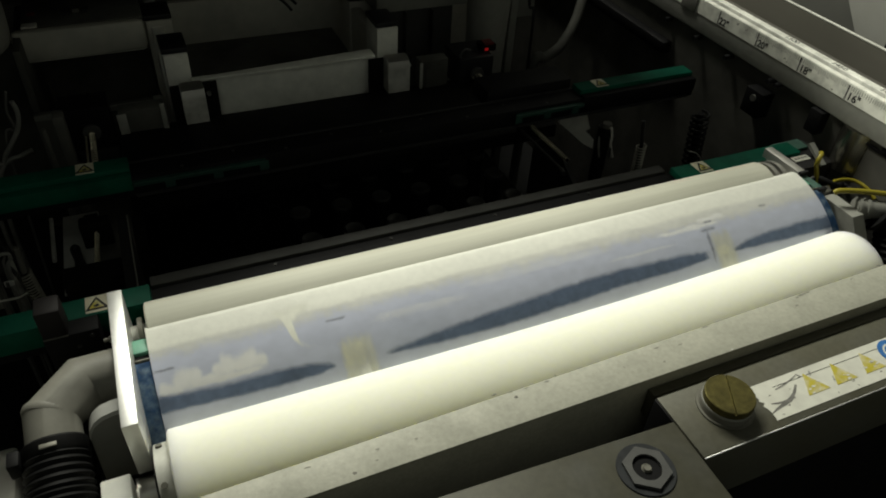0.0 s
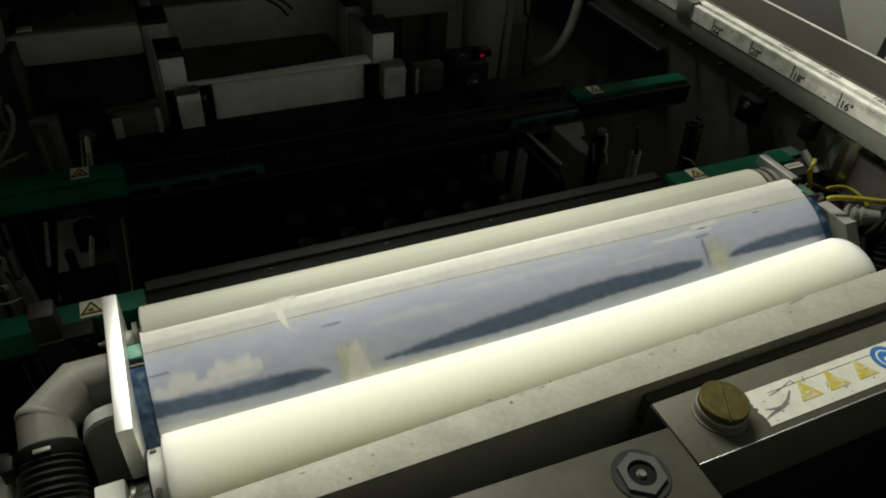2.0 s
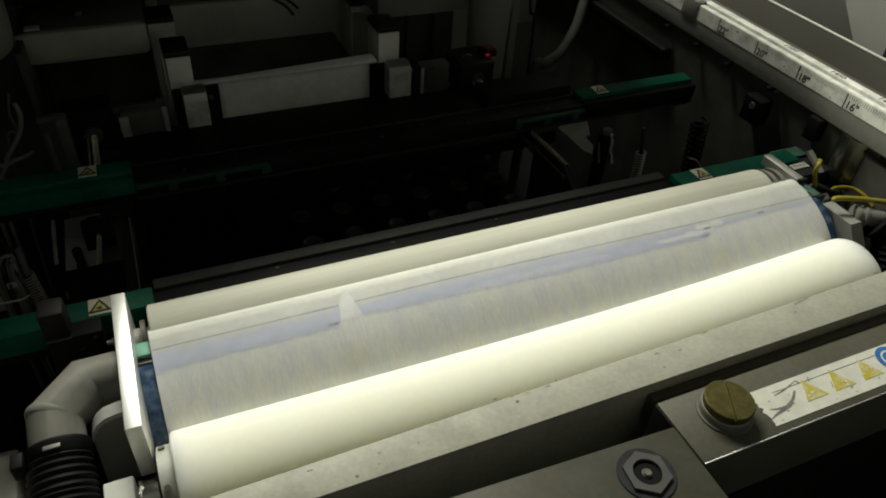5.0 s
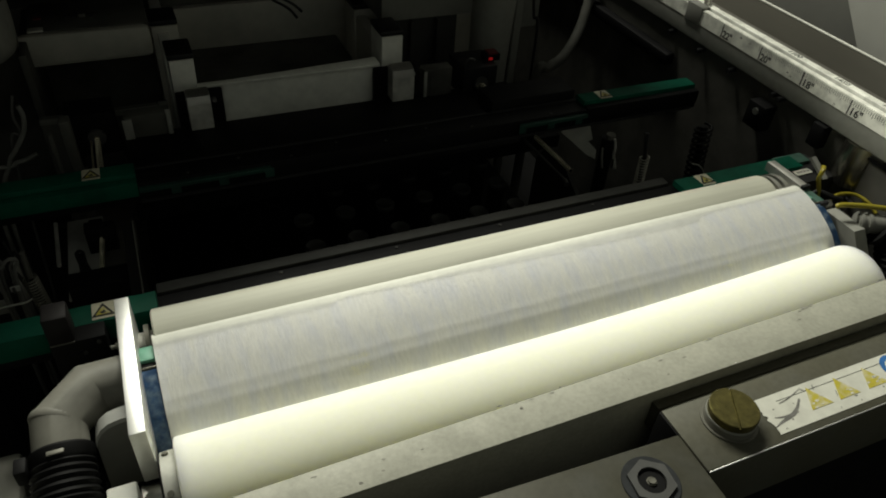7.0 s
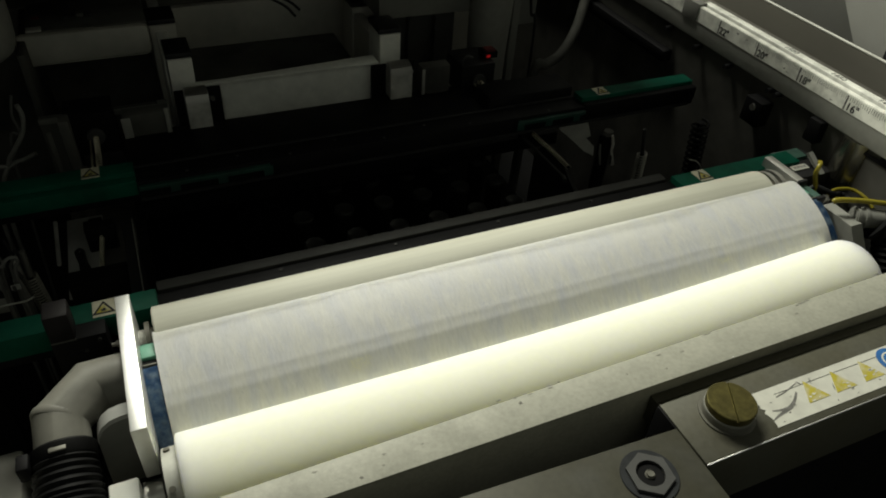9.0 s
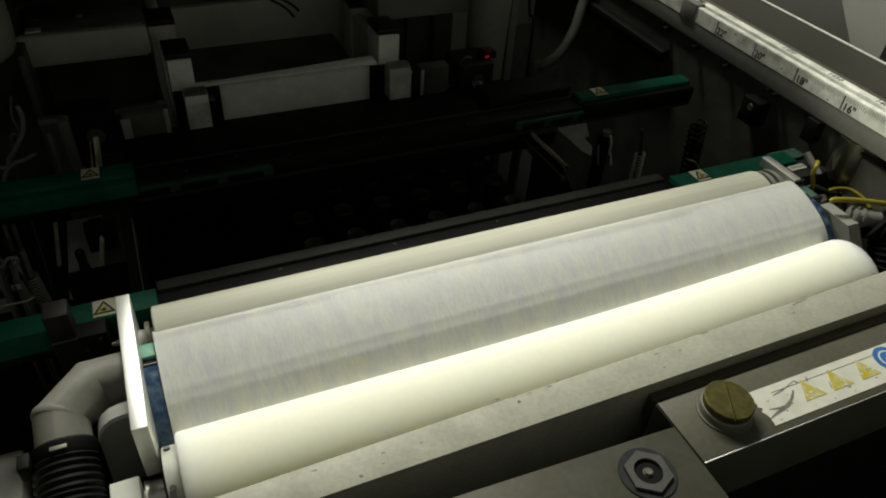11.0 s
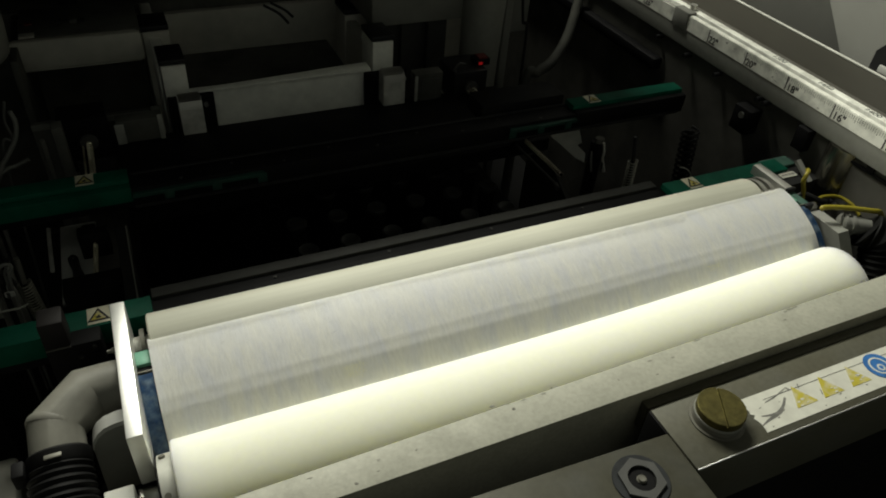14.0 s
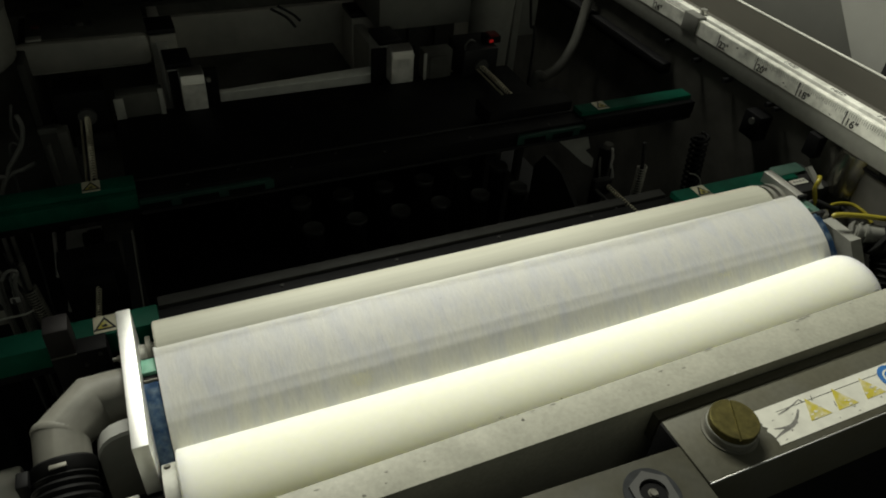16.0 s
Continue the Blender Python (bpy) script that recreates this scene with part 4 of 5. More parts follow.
part("lower_lip", box(B(), 0.4860, 0.4975, 0.530, 0.95, 0.248, 0.2600, 0.002), BLACK, side, "dark lip along the frame")
# Added round steel shape imitates a bright reflected streak on the side plate.
part("bush", rod(B(), (0.5075, 0.3090, 0.2480), (0.5075, 0.3090, 0.2838), 0.0165, seg=48), BUSH_STEEL, side, "shiny round bush in place of a reflection on the plate")
part("bush_block", box(B(), 0.4890, 0.5075, 0.3360, 0.3480, 0.2640, 0.2835, 0.0006), BLACK, side, "dark block beside the bush")
part("ledge", box(B(), 0.4962, 0.4979, 0.2200, 0.3080, 0.2768, 0.2790, 0.0003), BLACK, side, "dark ledge below the rail")
part("ledge_stop", box(B(), 0.4950, 0.4979, 0.2760, 0.2830, 0.2792, 0.2838, 0.0006), BLACK, side, "small dark stop")
for y, z in ((0.4513, 0.2835), (0.3970, 0.2862), (0.3885, 0.2862), (0.495, 0.2835), (0.540, 0.2840)):
    part("stop_pin", rod(B(), (0.4885, y, z - 0.004), (0.4985, y, z - 0.004), 0.0022, seg=12), BLACK_PLASTIC, side, "small dark stop pin")
part("sensor", box(B(), 0.4840, 0.4980, 0.392, 0.412, 0.2490, 0.2720, 0.001), BLACK, side, "black sensor block")
part("sensor_lens", rod(B(), (0.4826, 0.4010, 0.2655), (0.4842, 0.4010, 0.2655), 0.0030, seg=18), STEEL, side, "shiny round lens")
channel = thing("hood_channel", 0.55, 0.4, 0.0, "brushed steel channel between rail and hood wall", "channel")
part("tray", box(B(), 0.5096, 0.5650, -0.30, 0.95, 0.2900, 0.2960), TRAY, channel)
part("lip", extrude_x_to_y([(0.5560, 0.2961), (0.5590, 0.2961), (0.5590, 0.3190), (0.5562, 0.3190)], -0.30, 0.9500), TRAY, channel, "dull upright lip")
part("bead", sweep(B(), [(0.5572, -0.30 + 0.05 * k, 0.3202) for k in range(26)], 0.0013, 12), ALU_DULL, channel, "rolled bright bead")
part("stand", box(B(), 0.5250, 0.5640, -0.30, 0.95, 0.0, 0.2895), DARK_WALL, channel, "dark support below the tray")
cover = thing("hood_cover", 0.60, 0.4, 0.0, "pale grey hood side cover with a folded edge", "cover")
part("panel", extrude_x(B(), [(-0.30, 0.0), (0.3728, 0.0), (0.3728, 0.29), (0.6546, 0.62), (-0.30, 0.62)], 0.5700, 0.5760), EAST, cover)
part("panel", box(B(), 0.5900, 0.5960, 0.30, 0.95, 0.0, 0.62, 0.001), GREY_WALL, cover, "recessed dark grey panel")
latch = thing("hood_latch", 0.566, 0.345, 0.32, "black hood latch with a white lever", "latch")
part("body", extrude_x(B(), [(0.3585, 0.3180), (0.3585, 0.3360), (0.3530, 0.3430), (0.325, 0.3430), (0.320, 0.3180)], 0.5600, 0.5698), BLACK_PLASTIC, latch)
part("lever", box(B(), 0.5570, 0.5598, 0.327, 0.3490, 0.322, 0.3280, 0.0008), FITTING, latch, "white lever")

# ---- hoses and fittings beside the rolls ----
def hose(points, r, material, label, category="hose", name="hose"):
    return tagged(part(name, sweep(B(), smooth_path(points), r, 12), material), label, category)


hose([(0.4660, 0.3080, 0.2690), (0.4600, 0.3030, 0.2725), (0.4555, 0.3000, 0.2715), (0.4556, 0.3000, 0.2650), (0.4615, 0.2995, 0.2530), (0.4640, 0.299, 0.240)], 0.0017, YELLOW_TUBE, "curved yellow pneumatic tube beside the roll", "tube", "air_tube")
hose([(0.4680, 0.2920, 0.240), (0.4690, 0.2920, 0.247), (0.4800, 0.2945, 0.249), (0.4930, 0.2900, 0.249), (0.4960, 0.2790, 0.248), (0.4965, 0.2700, 0.244)], 0.0014, YELLOW_TUBE, "curved yellow pneumatic tube beside the roll", "tube", "air_tube")
hose([(0.4470, 0.2720, 0.2600), (0.4504, 0.2708, 0.262), (0.4662, 0.2646, 0.262), (0.4826, 0.2552, 0.262), (0.4900, 0.2543, 0.2600), (0.4965, 0.2540, 0.2540)], 0.0020, YELLOW_TUBE, "curved yellow pneumatic tube beside the roll", "tube", "air_tube")
fit_ = thing("hose_fitting", 0.466, 0.25, 0.0, "white plastic hose fitting with ribs", "fitting")
part("body", rod(B(), (0.4620, 0.2620, 0.2500), (0.4800, 0.2515, 0.2500), 0.0072, seg=28), PLATE_GREY, fit_)
for k in range(2):
    part("rib", rod(B(), (0.4630 + 0.005 * k, 0.2615 - 0.0029 * k, 0.2500), (0.4650 + 0.005 * k, 0.2603 - 0.0029 * k, 0.2500), 0.0082, seg=28), PLATE_GREY, fit_, "raised rib")
part("stem", box(B(), 0.4660, 0.4740, 0.2520, 0.2600, 0.0, 0.2430), DARK_WALL, fit_, "dark stem")
tagged(part("hose", bellows([(0.4770, 0.2500, 0.2490), (0.4840, 0.2390, 0.2420), (0.4840, 0.2260, 0.2000), (0.4800, 0.2240, 0.1400), (0.478, 0.224, 0.0)], 0.0150, 0.0052, 0.0022), HOSE_RUBBER), "black corrugated suction hose beside the roll", "hose")
valve = thing("valve_block", 0.475, 0.33, 0.0, "small dark valve block with a printed plate", "valve")
part("block", box(B(), 0.4560, 0.4950, 0.3130, 0.3480, 0.0, 0.2520, 0.0008), DARK_WALL, valve)
part("plate", box(B(), 0.4580, 0.4880, 0.3350, 0.3475, 0.2522, 0.2545, 0.0004), GREEN_PALE_DULL, valve, "dull green plate")
part("label", box(B(), 0.4620, 0.4780, 0.3220, 0.3280, 0.2522, 0.2530), LABEL, valve, "pale printed label")
for k in range(4):
    part("print_bar", box(B(), 0.4640 + 0.0034 * k, 0.4662 + 0.0034 * k, 0.3240, 0.3262, 0.2530, 0.2532), SCUFF, valve, "grey bar of small print")
part("tie", extrude_x(B(), [(0.312, 0.252), (0.330, 0.262), (0.332, 0.260), (0.314, 0.2505)], 0.4800, 0.4850), RAIL_GREY, valve, "pale plastic tab")
for pts in ([(0.452, 0.300, 0.246), (0.462, 0.300, 0.252), (0.474, 0.290, 0.249), (0.489, 0.296, 0.244)], [(0.458, 0.283, 0.240), (0.470, 0.281, 0.249), (0.484, 0.284, 0.246), (0.4945, 0.300, 0.240)]):
    hose(pts, 0.0020, BLACK_PLASTIC, "thin black cable beside the fittings", "cable", "cable")

# ---- suction pipe ----
pipe = thing("suction_pipe", -0.075, 0.24, 0.0, "grey plastic elbow pipe with a black corrugated hose", "pipe")
BEND = [Vector(p) for p in ((-0.0440, 0.2790, 0.2575), (-0.0608, 0.2785, 0.2575), (-0.0760, 0.2618, 0.2575), (-0.0763, 0.2440, 0.2503))]
part("elbow", sweep(B(), BEND, [0.0133, 0.0142, 0.0138, 0.0127], 40), PVC, pipe, smooth=20)
for k in (1, 2):
    way = (BEND[k + 1] - BEND[k - 1]).normalized() * 0.0010
    part("seam", sweep(B(), [BEND[k] - way * 2, BEND[k] - way, BEND[k] + way, BEND[k] + way * 2], [0.0134, 0.0138, 0.0138, 0.0133], 40), PVC, pipe, "moulded seam ring")
part("hose", bellows([(-0.0763, 0.2450, 0.2507), (-0.0765, 0.2285, 0.2440), (-0.0768, 0.2060, 0.2330), (-0.0770, 0.188, 0.208), (-0.077, 0.178, 0.15), (-0.077, 0.176, 0.08), (-0.077, 0.176, 0.0)], 0.0144, 0.0035, 0.0014, 40, 0.0022), HOSE_RUBBER, pipe, "black corrugated hose")
part("hose_clip", sweep(B(), [(-0.0763, 0.2500, 0.2527), (-0.0763, 0.2488, 0.2522), (-0.0763, 0.2440, 0.2503), (-0.0763, 0.2426, 0.2497)], [0.0133, 0.0146, 0.0146, 0.0136], 40), HOSE_RUBBER, pipe, "black hose clip")
part("clip_plate", box(B(), -0.0800, -0.0725, 0.2385, 0.2410, 0.2640, 0.2650, 0.0004), STEEL_DARK, pipe, "small bright clip plate")
part("clip_screw", box(B(), -0.0950, -0.0895, 0.237, 0.246, 0.2500, 0.2600, 0.001), BLACK, pipe, "black clip screw housing")
guard = thing("roll_guard", -0.055, 0.245, 0.0, "dark metal guard with a pale curved rim", "guard")
OUT = [(-0.0440, 0.2640), (-0.0490, 0.2636), (-0.0540, 0.2622), (-0.0580, 0.2590), (-0.0606, 0.2545), (-0.0618, 0.2500)]
rim = B()
va = [[rim.verts.new((x, y, z + dz)) for x, z in OUT] for y, dz in ((0.2570, 0.0), (0.2495, 0.0), (0.2495, -0.003), (0.2570, -0.003))]
for q in range(4):
    for k in range(5):
        rim.faces.new((va[q][k], va[q][k + 1], va[(q + 1) % 4][k + 1], va[(q + 1) % 4][k]))
bmesh.ops.recalc_face_normals(rim, faces=rim.faces)
part("rim", rim, FITTING, guard, "pale curved rim")
part("body", extrude_x_to_y([(x, z - 0.0032) for x, z in OUT] + [(-0.0630, 0.2090), (-0.0440, 0.2090)], 0.2505, 0.2565), PLATE_GREY, guard)
part("foot", box(B(), -0.0660, -0.0464, 0.2360, 0.2580, 0.0, 0.2088, 0.001), DARK_WALL, guard, "dark foot")
part("front_plate", box(B(), -0.0600, -0.0464, 0.2000, 0.2270, 0.0, 0.2440, 0.001), WHITE, guard, "white painted front plate")
tagged(part("base_cover", box(B(), -0.30, -0.1080, 0.18, 0.298, 0.0, 0.2030, 0.003), WHITE_DIM), "white painted cover below the hose", "cover")

# ---- transport rails ----
rails = []
for name, y0, y1 in (("rear", 0.469, 0.490), ("front", 0.330, 0.3455)):
    r = thing("transport_rail", 0.2, (y0 + y1) / 2, 0.2, "black conveyor rail with green end covers", "conveyor rail", "conveyor rails")
    part("beam", box(B(), -0.30, 0.4810 if name == "rear" else 0.4750, y0, y1, 0.2340, 0.2505, 0.0006), BLACK, r)
    # Paler strips paint in the highlights along the rail's edges.
    part("edge", box(B(), -0.0230, 0.4750, y0 - 0.0016, y0 - 0.0001, 0.2340, 0.2362, 0.0003), BLACK_EDGE, r, "paler line along the lower edge")
    if name == "rear":
        part("edge", box(B(), -0.0230, 0.3555, y1 - 0.0030, y1 - 0.0010, 0.2506, 0.2518, 0.0003), BLACK_EDGE, r, "paler upper edge, drawn for its highlight")
        part("guard", box(B(), 0.2700, 0.3545, y1 + 0.0004, 0.5200, 0.2440, 0.2600, 0.0015), BLACK, r, "black guard along the rail")
    else:
        part("rear_flange", box(B(), -0.0230, 0.3558, y1 + 0.0036, y1 + 0.0122, 0.2440, 0.2502, 0.0005), DARK_GREY, r, "dull dark flange")
    for x0, x1 in ((-0.30, -0.0235), (0.356, 0.4806 if name == "rear" else 0.4740)):
        c = part("cover", box(B(), x0, x1, y0 + (0.0062 if name == "rear" else -0.0006), y1, 0.2400, 0.2555, 0.0006), GREEN, r, "green painted end cover")
        if name == "rear":
            part("cover_step", box(B(), x0, x1, y0 - 0.0012, y0 + 0.0060, 0.2400, 0.2520, 0.0006), GREEN if x0 < 0 else BLACK, c, "lower step of the cover")
    for i in range(9):
        x = 0.012 + i * 0.0385
        part("screw", rod(B(), (x, y0 + 0.0035 + 0.009 * (i % 2), 0.2505), (x, y0 + 0.0035 + 0.009 * (i % 2), 0.2512), 0.0012, seg=12), DARK_GREY, r, "small screw head")
    rails.append(r)
    if name == "rear":
        for x0, x1 in ((-0.0230, 0.0720), (0.2880, 0.3558)):
            strip = part("clamp_strip", box(B(), x0, x1, y0 - 0.0035, y0 + 0.0020, 0.2440, 0.2475, 0.0004), GREEN_DARK, r, "dark green clamp strip")
            for k in range(3):
                xx = x0 + (x1 - x0) * (0.02 + 0.42 * k) if x0 > 0.2 else x1 - (x1 - x0) * (0.02 + 0.36 * k)
                part("tab", box(B(), xx - 0.0035, xx + 0.0035, y0 - 0.0042, y0 - 0.0036, 0.2395, 0.2478, 0.0002), GREEN_DARK, strip, "small worn tab")
    for x, yy in ((-0.0523, y1 - 0.0142), (0.3800, y1 - 0.0142)):
        w = 0.0060
        lab = part("warning_label", box(B(), x - w, x + w, yy, yy + 0.0135, 0.25555, 0.2558), LABEL_CREAM, r, "cream warning label with a triangle")
        part("triangle", tri_flat(x, yy + 0.0052, 0.2560, 0.0072), INK, lab, "black triangle outline")
        part("triangle_fill", tri_flat(x, yy + 0.0052, 0.25615, 0.0046), YELLOW, lab, "yellow triangle")
        part("sign", blob_flat(x, yy + 0.0046, 0.25632, 0.0021, 0.0016, 2), INK, lab, "black pictogram")

# ---- lift table ----
RISE = 0.0290
table = thing("lift_table", 0.14, 0.55, 0.0, "black lift table with metal latch blocks and lead screws", "lift table")
part("plate", box(B(), -0.030, 0.352, 0.497, 0.6125, 0.1960, 0.2095, 0.001), BLACK, table)
part("lower_plate", box(B(), -0.030, 0.345, 0.350, 0.640, 0.0980, 0.1080, 0.001), BLACK, table)
part("column", box(B(), 0.05, 0.26, 0.54, 0.60, 0.03, 0.1960), BLACK, table, "black lift column")
for x, w, x0, x1 in ((0.0273, 0.0200, 0.0193, 0.0600), (0.2200, 0.0225, 0.2055, 0.2500)):
    part("latch_bracket", box(B(), x0, x1, 0.6185, 0.6225, 0.1970, 0.2395, 0.0006), BLACK, table, "black bracket plate")
    lt = part("latch", extrude_x(B(), [(0.6030, 0.2096), (0.6030, 0.2330), (0.6050, 0.2400), (0.6085, 0.2425), (0.6180, 0.2425), (0.6180, 0.2096)], x, x + w), LATCH, table, "bright metal latch block")
    part("latch_cap", extrude_x(B(), [(0.6022, 0.2345), (0.6042, 0.2415), (0.6085, 0.2440), (0.6170, 0.2440), (0.6170, 0.2428), (0.6087, 0.2427), (0.6053, 0.2405), (0.6033, 0.2340)], x + 0.0006, x + w - 0.0006), STEEL, lt, "polished top edge")
    part("bolt", rod(B(), (x + w + 0.0045, 0.6186, 0.2300), (x + w + 0.0045, 0.6155, 0.2300), 0.0020, seg=12), STEEL, table, "small bolt")
blkx = part("stop_block", box(B(), -0.0267, 0.0116, 0.604, 0.6180, 0.2096, 0.2310, 0.0006), BACK_GREY, table, "dark stop block")
part("stop_end", box(B(), -0.0285, -0.0208, 0.6022, 0.6038, 0.2098, 0.2290, 0.0004), ALU_DULL, blkx, "bright end piece")
part("stop_end", box(B(), 0.0075, 0.0117, 0.6022, 0.6038, 0.2098, 0.2340, 0.0004), ALU_DULL, blkx, "metal end piece")
blkr = part("stop_block", box(B(), 0.2540, 0.2840, 0.604, 0.6180, 0.2096, 0.2380, 0.0006), BACK_GREY, table, "dark stop block")
part("stop_end", box(B(), 0.2530, 0.2562, 0.6022, 0.6038, 0.2098, 0.2370, 0.0004), ALU_DULL, blkr, "metal end piece")
part("stop_end", box(B(), 0.2600, 0.2790, 0.6022, 0.6038, 0.2098, 0.2330, 0.0004), BACK_GREY, blkr, "dark metal end piece")
part("motor", box(B(), 0.2960, 0.3340, 0.6012, 0.642, 0.2030, 0.2355, 0.0015), BLACK_PLASTIC, table, "black drive motor")
led = part("sensor", box(B(), 0.3240, 0.3400, 0.610, 0.624, 0.2360, 0.2430, 0.0006), BLACK, table, "small sensor")
part("led", box(B(), 0.3270, 0.3310, 0.6090, 0.6098, 0.2378, 0.2405), RED_LED, led, "glowing red light")
part("led_tab", box(B(), 0.3270, 0.3370, 0.6100, 0.6205, 0.2431, 0.2450), RED_PLASTIC, led, "red plastic tab")
part("sensor_cable", sweep(B(), smooth_path([(0.300, 0.606, 0.232), (0.297, 0.604, 0.240), (0.302, 0.604, 0.245), (0.309, 0.606, 0.242)]), 0.0012, 8), CABLE, table, "thin grey cable loop")
for x, y in ((-0.0505, 0.498), (0.3150, 0.528)):
    # Black core paints the shade between the bright turns of the steel thread.
    core = part("lead_screw", rod(B(), (x, y, 0.2185), (x, 0.600, 0.2185), 0.0017, seg=16), BLACK, table, "threaded lead screw")
    part("thread", screw_thread((x, y, 0.2185), (x, 0.600, 0.2185), 0.0018, 0.0037), BRIGHT, core, "bright thread")
    part("guide_rod", rod(B(), (x - 0.0055, y, 0.2165), (x - 0.0055, 0.600, 0.2165), 0.0009, seg=10), BRIGHT, table, "thin guide rod")
part("screw_housing", box(B(), -0.0720, -0.0330, 0.601, 0.630, 0.190, 0.2400, 0.001), BLACK, table, "black screw housing")
part("housing_collar", rod(B(), (-0.0505, 0.6005, 0.2185), (-0.0505, 0.597, 0.2185), 0.0072, seg=24), RUBBER_GREY, table, "round collar")
part("housing_collar", rod(B(), (0.3150, 0.6005, 0.2185), (0.3150, 0.597, 0.2185), 0.0072, seg=24), RUBBER_GREY, table, "round collar")
part("housing_plate", box(B(), -0.0640, -0.0325, 0.595, 0.5995, 0.186, 0.2020, 0.0005), DARK_WALL, table, "dark plate below the housing")
part("nut_block", box(B(), -0.0770, -0.0400, 0.400, 0.418, 0.150, 0.2226, 0.001), BLACK, table, "black nut block")

pins = []
pin0 = thing("support_pin", 0.099, 0.453, 0.1080, "black cylindrical support pin on the lift table", "support pin", "support pins")
part("shaft", rod(B(), (0.099, 0.453, 0.1080), (0.099, 0.453, 0.1685), 0.0080, seg=28), BLACK, pin0)
# Tip colour is lighter than the shaft to paint in the rim's highlight.
part("tip", ring_cap(0.099, 0.453, 0.1685, 0.1730, 0.0088), PIN_TIP, pin0, "domed tip, lighter for its rim highlight")
pins.append(pin0)
for row, (y, xs) in enumerate(((0.4545, (0.136, 0.174, 0.211, 0.249, 0.287)), (0.4915, (0.099, 0.136, 0.173, 0.211, 0.249, 0.286)), (0.5285, (0.136, 0.173, 0.209, 0.246, 0.284)))):
    for x in xs:
        pins.append(copy_thing(pin0, pose(x, y, 0.1080, rz=17 * row + 400 * x)))

front_screw = thing("feed_screw", 0.318, 0.45, 0.2185, "bright threaded feed screw below the rail", "screw")
# Core is black to put the shade between the threads into colour.
part("core", rod(B(), (0.3205, 0.4276, 0.2185), (0.3180, 0.4886, 0.2185), 0.0013, seg=16), BLACK, front_screw)
part("thread", screw_thread((0.3205, 0.4276, 0.2185), (0.3180, 0.4886, 0.2185), 0.0018, 0.0026, 0.0004), BRIGHT, front_screw, "bright thread")
part("guide_rod", rod(B(), (0.3098, 0.4200, 0.2165), (0.3077, 0.4885, 0.2165), 0.0014, seg=10), DARK_GREY, front_screw, "thin dull guide rod")
part("guide_foot", rod(B(), (0.3080, 0.4130, 0.2165), (0.3098, 0.4198, 0.2165), 0.0022, seg=12), DARK_GREY, front_screw, "dull foot of the rod")
part("carrier", box(B(), 0.3060, 0.3220, 0.4885, 0.495, 0.210, 0.2240, 0.001), BLACK, front_screw, "black carrier block")
left_screw = thing("feed_screw", -0.055, 0.435, 0.2185, "bright threaded feed screw below the rail", "screw")
# Black core again colours in the shade between the threads.
part("core", rod(B(), (-0.0565, 0.420, 0.2185), (-0.0545, 0.455, 0.2185), 0.0010, seg=12), BLACK, left_screw)
part("thread", screw_thread((-0.0565, 0.420, 0.2185), (-0.0545, 0.455, 0.2185), 0.0014, 0.0022, 0.0004), BRIGHT, left_screw, "bright thread")
part("carrier", box(B(), -0.0650, -0.0450, 0.4565, 0.466, 0.205, 0.2260, 0.001), BLACK, left_screw, "black carrier block")

# ---- springs, rods and cables round the table ----
def spring(a, b, r, turns, label, material=None):
    ob = thing("coil_spring", a[0], a[1], a[2], label, "spring", "coil springs")
    part("coil", sweep(B(), spring_path(a, b, r, turns), 0.0006 if material is None else 0.0013, 6), material or SPRING_STEEL, ob)
    part("rod", rod(B(), a, b, r * 0.45, seg=12), BLACK, ob, "dark rod inside")
    return ob


spring((0.3735, 0.4000, 0.206), (0.3722, 0.4000, 0.2400), 0.0040, 13, "bright coil spring standing beside the table")
# Added rod replaces the spring's upper coils, which fade to dark.
tagged(part("spring_dark_top", rod(B(), (0.3722, 0.4000, 0.2401), (0.3675, 0.4000, 0.2640), 0.0018, 0.0016, 16), BLACK_EDGE), "dark rod added in place of the coil spring's upper half", "sleeve")
spring((-0.0920, 0.400, 0.2020), (-0.0950, 0.400, 0.2400), 0.0042, 17, "bright coil spring standing beside the table")
spring((0.4350, 0.400, 0.1980), (0.4310, 0.403, 0.2580), 0.0068, 11, "black coil spring standing beside the frame", HOSE_RUBBER)
tagged(part("spring_post", rod(B(), (0.4350, 0.4000, 0.0), (0.4350, 0.4000, 0.1978), 0.0075, seg=16), BLACK), "black post carrying a coil spring", "post")
tagged(part("spring_post", rod(B(), (0.3735, 0.4000, 0.0), (0.3735, 0.4000, 0.2058), 0.0062, seg=16), BLACK), "black post carrying a coil spring", "post")
tagged(part("spring_post", rod(B(), (-0.0920, 0.4000, 0.0), (-0.0920, 0.4000, 0.2018), 0.0065, seg=16), BLACK), "black post carrying a coil spring", "post")
cyl = thing("lift_cylinder", 0.36, 0.44, 0.0, "small steel lift cylinder beside the table", "cylinder")
part("barrel", rod(B(), (0.3620, 0.4360, 0.0), (0.3600, 0.4360, 0.2400), 0.0060, seg=20), BLACK, cyl)
part("strip", sweep(B(), [(0.3614, 0.4296, 0.2420), (0.3640, 0.4296, 0.2330), (0.3640, 0.4296, 0.2260), (0.3690, 0.4296, 0.2110)], [0.0011, 0.0014, 0.0011, 0.0017], 8), LATCH, cyl, "thin bright metal strip")
part("strip", sweep(B(), [(0.3513, 0.4310, 0.2343), (0.3525, 0.4310, 0.2260), (0.3560, 0.4310, 0.2125)], [0.0008, 0.0012, 0.0009], 8), PLATE_GREY, cyl, "thin dull metal strip")
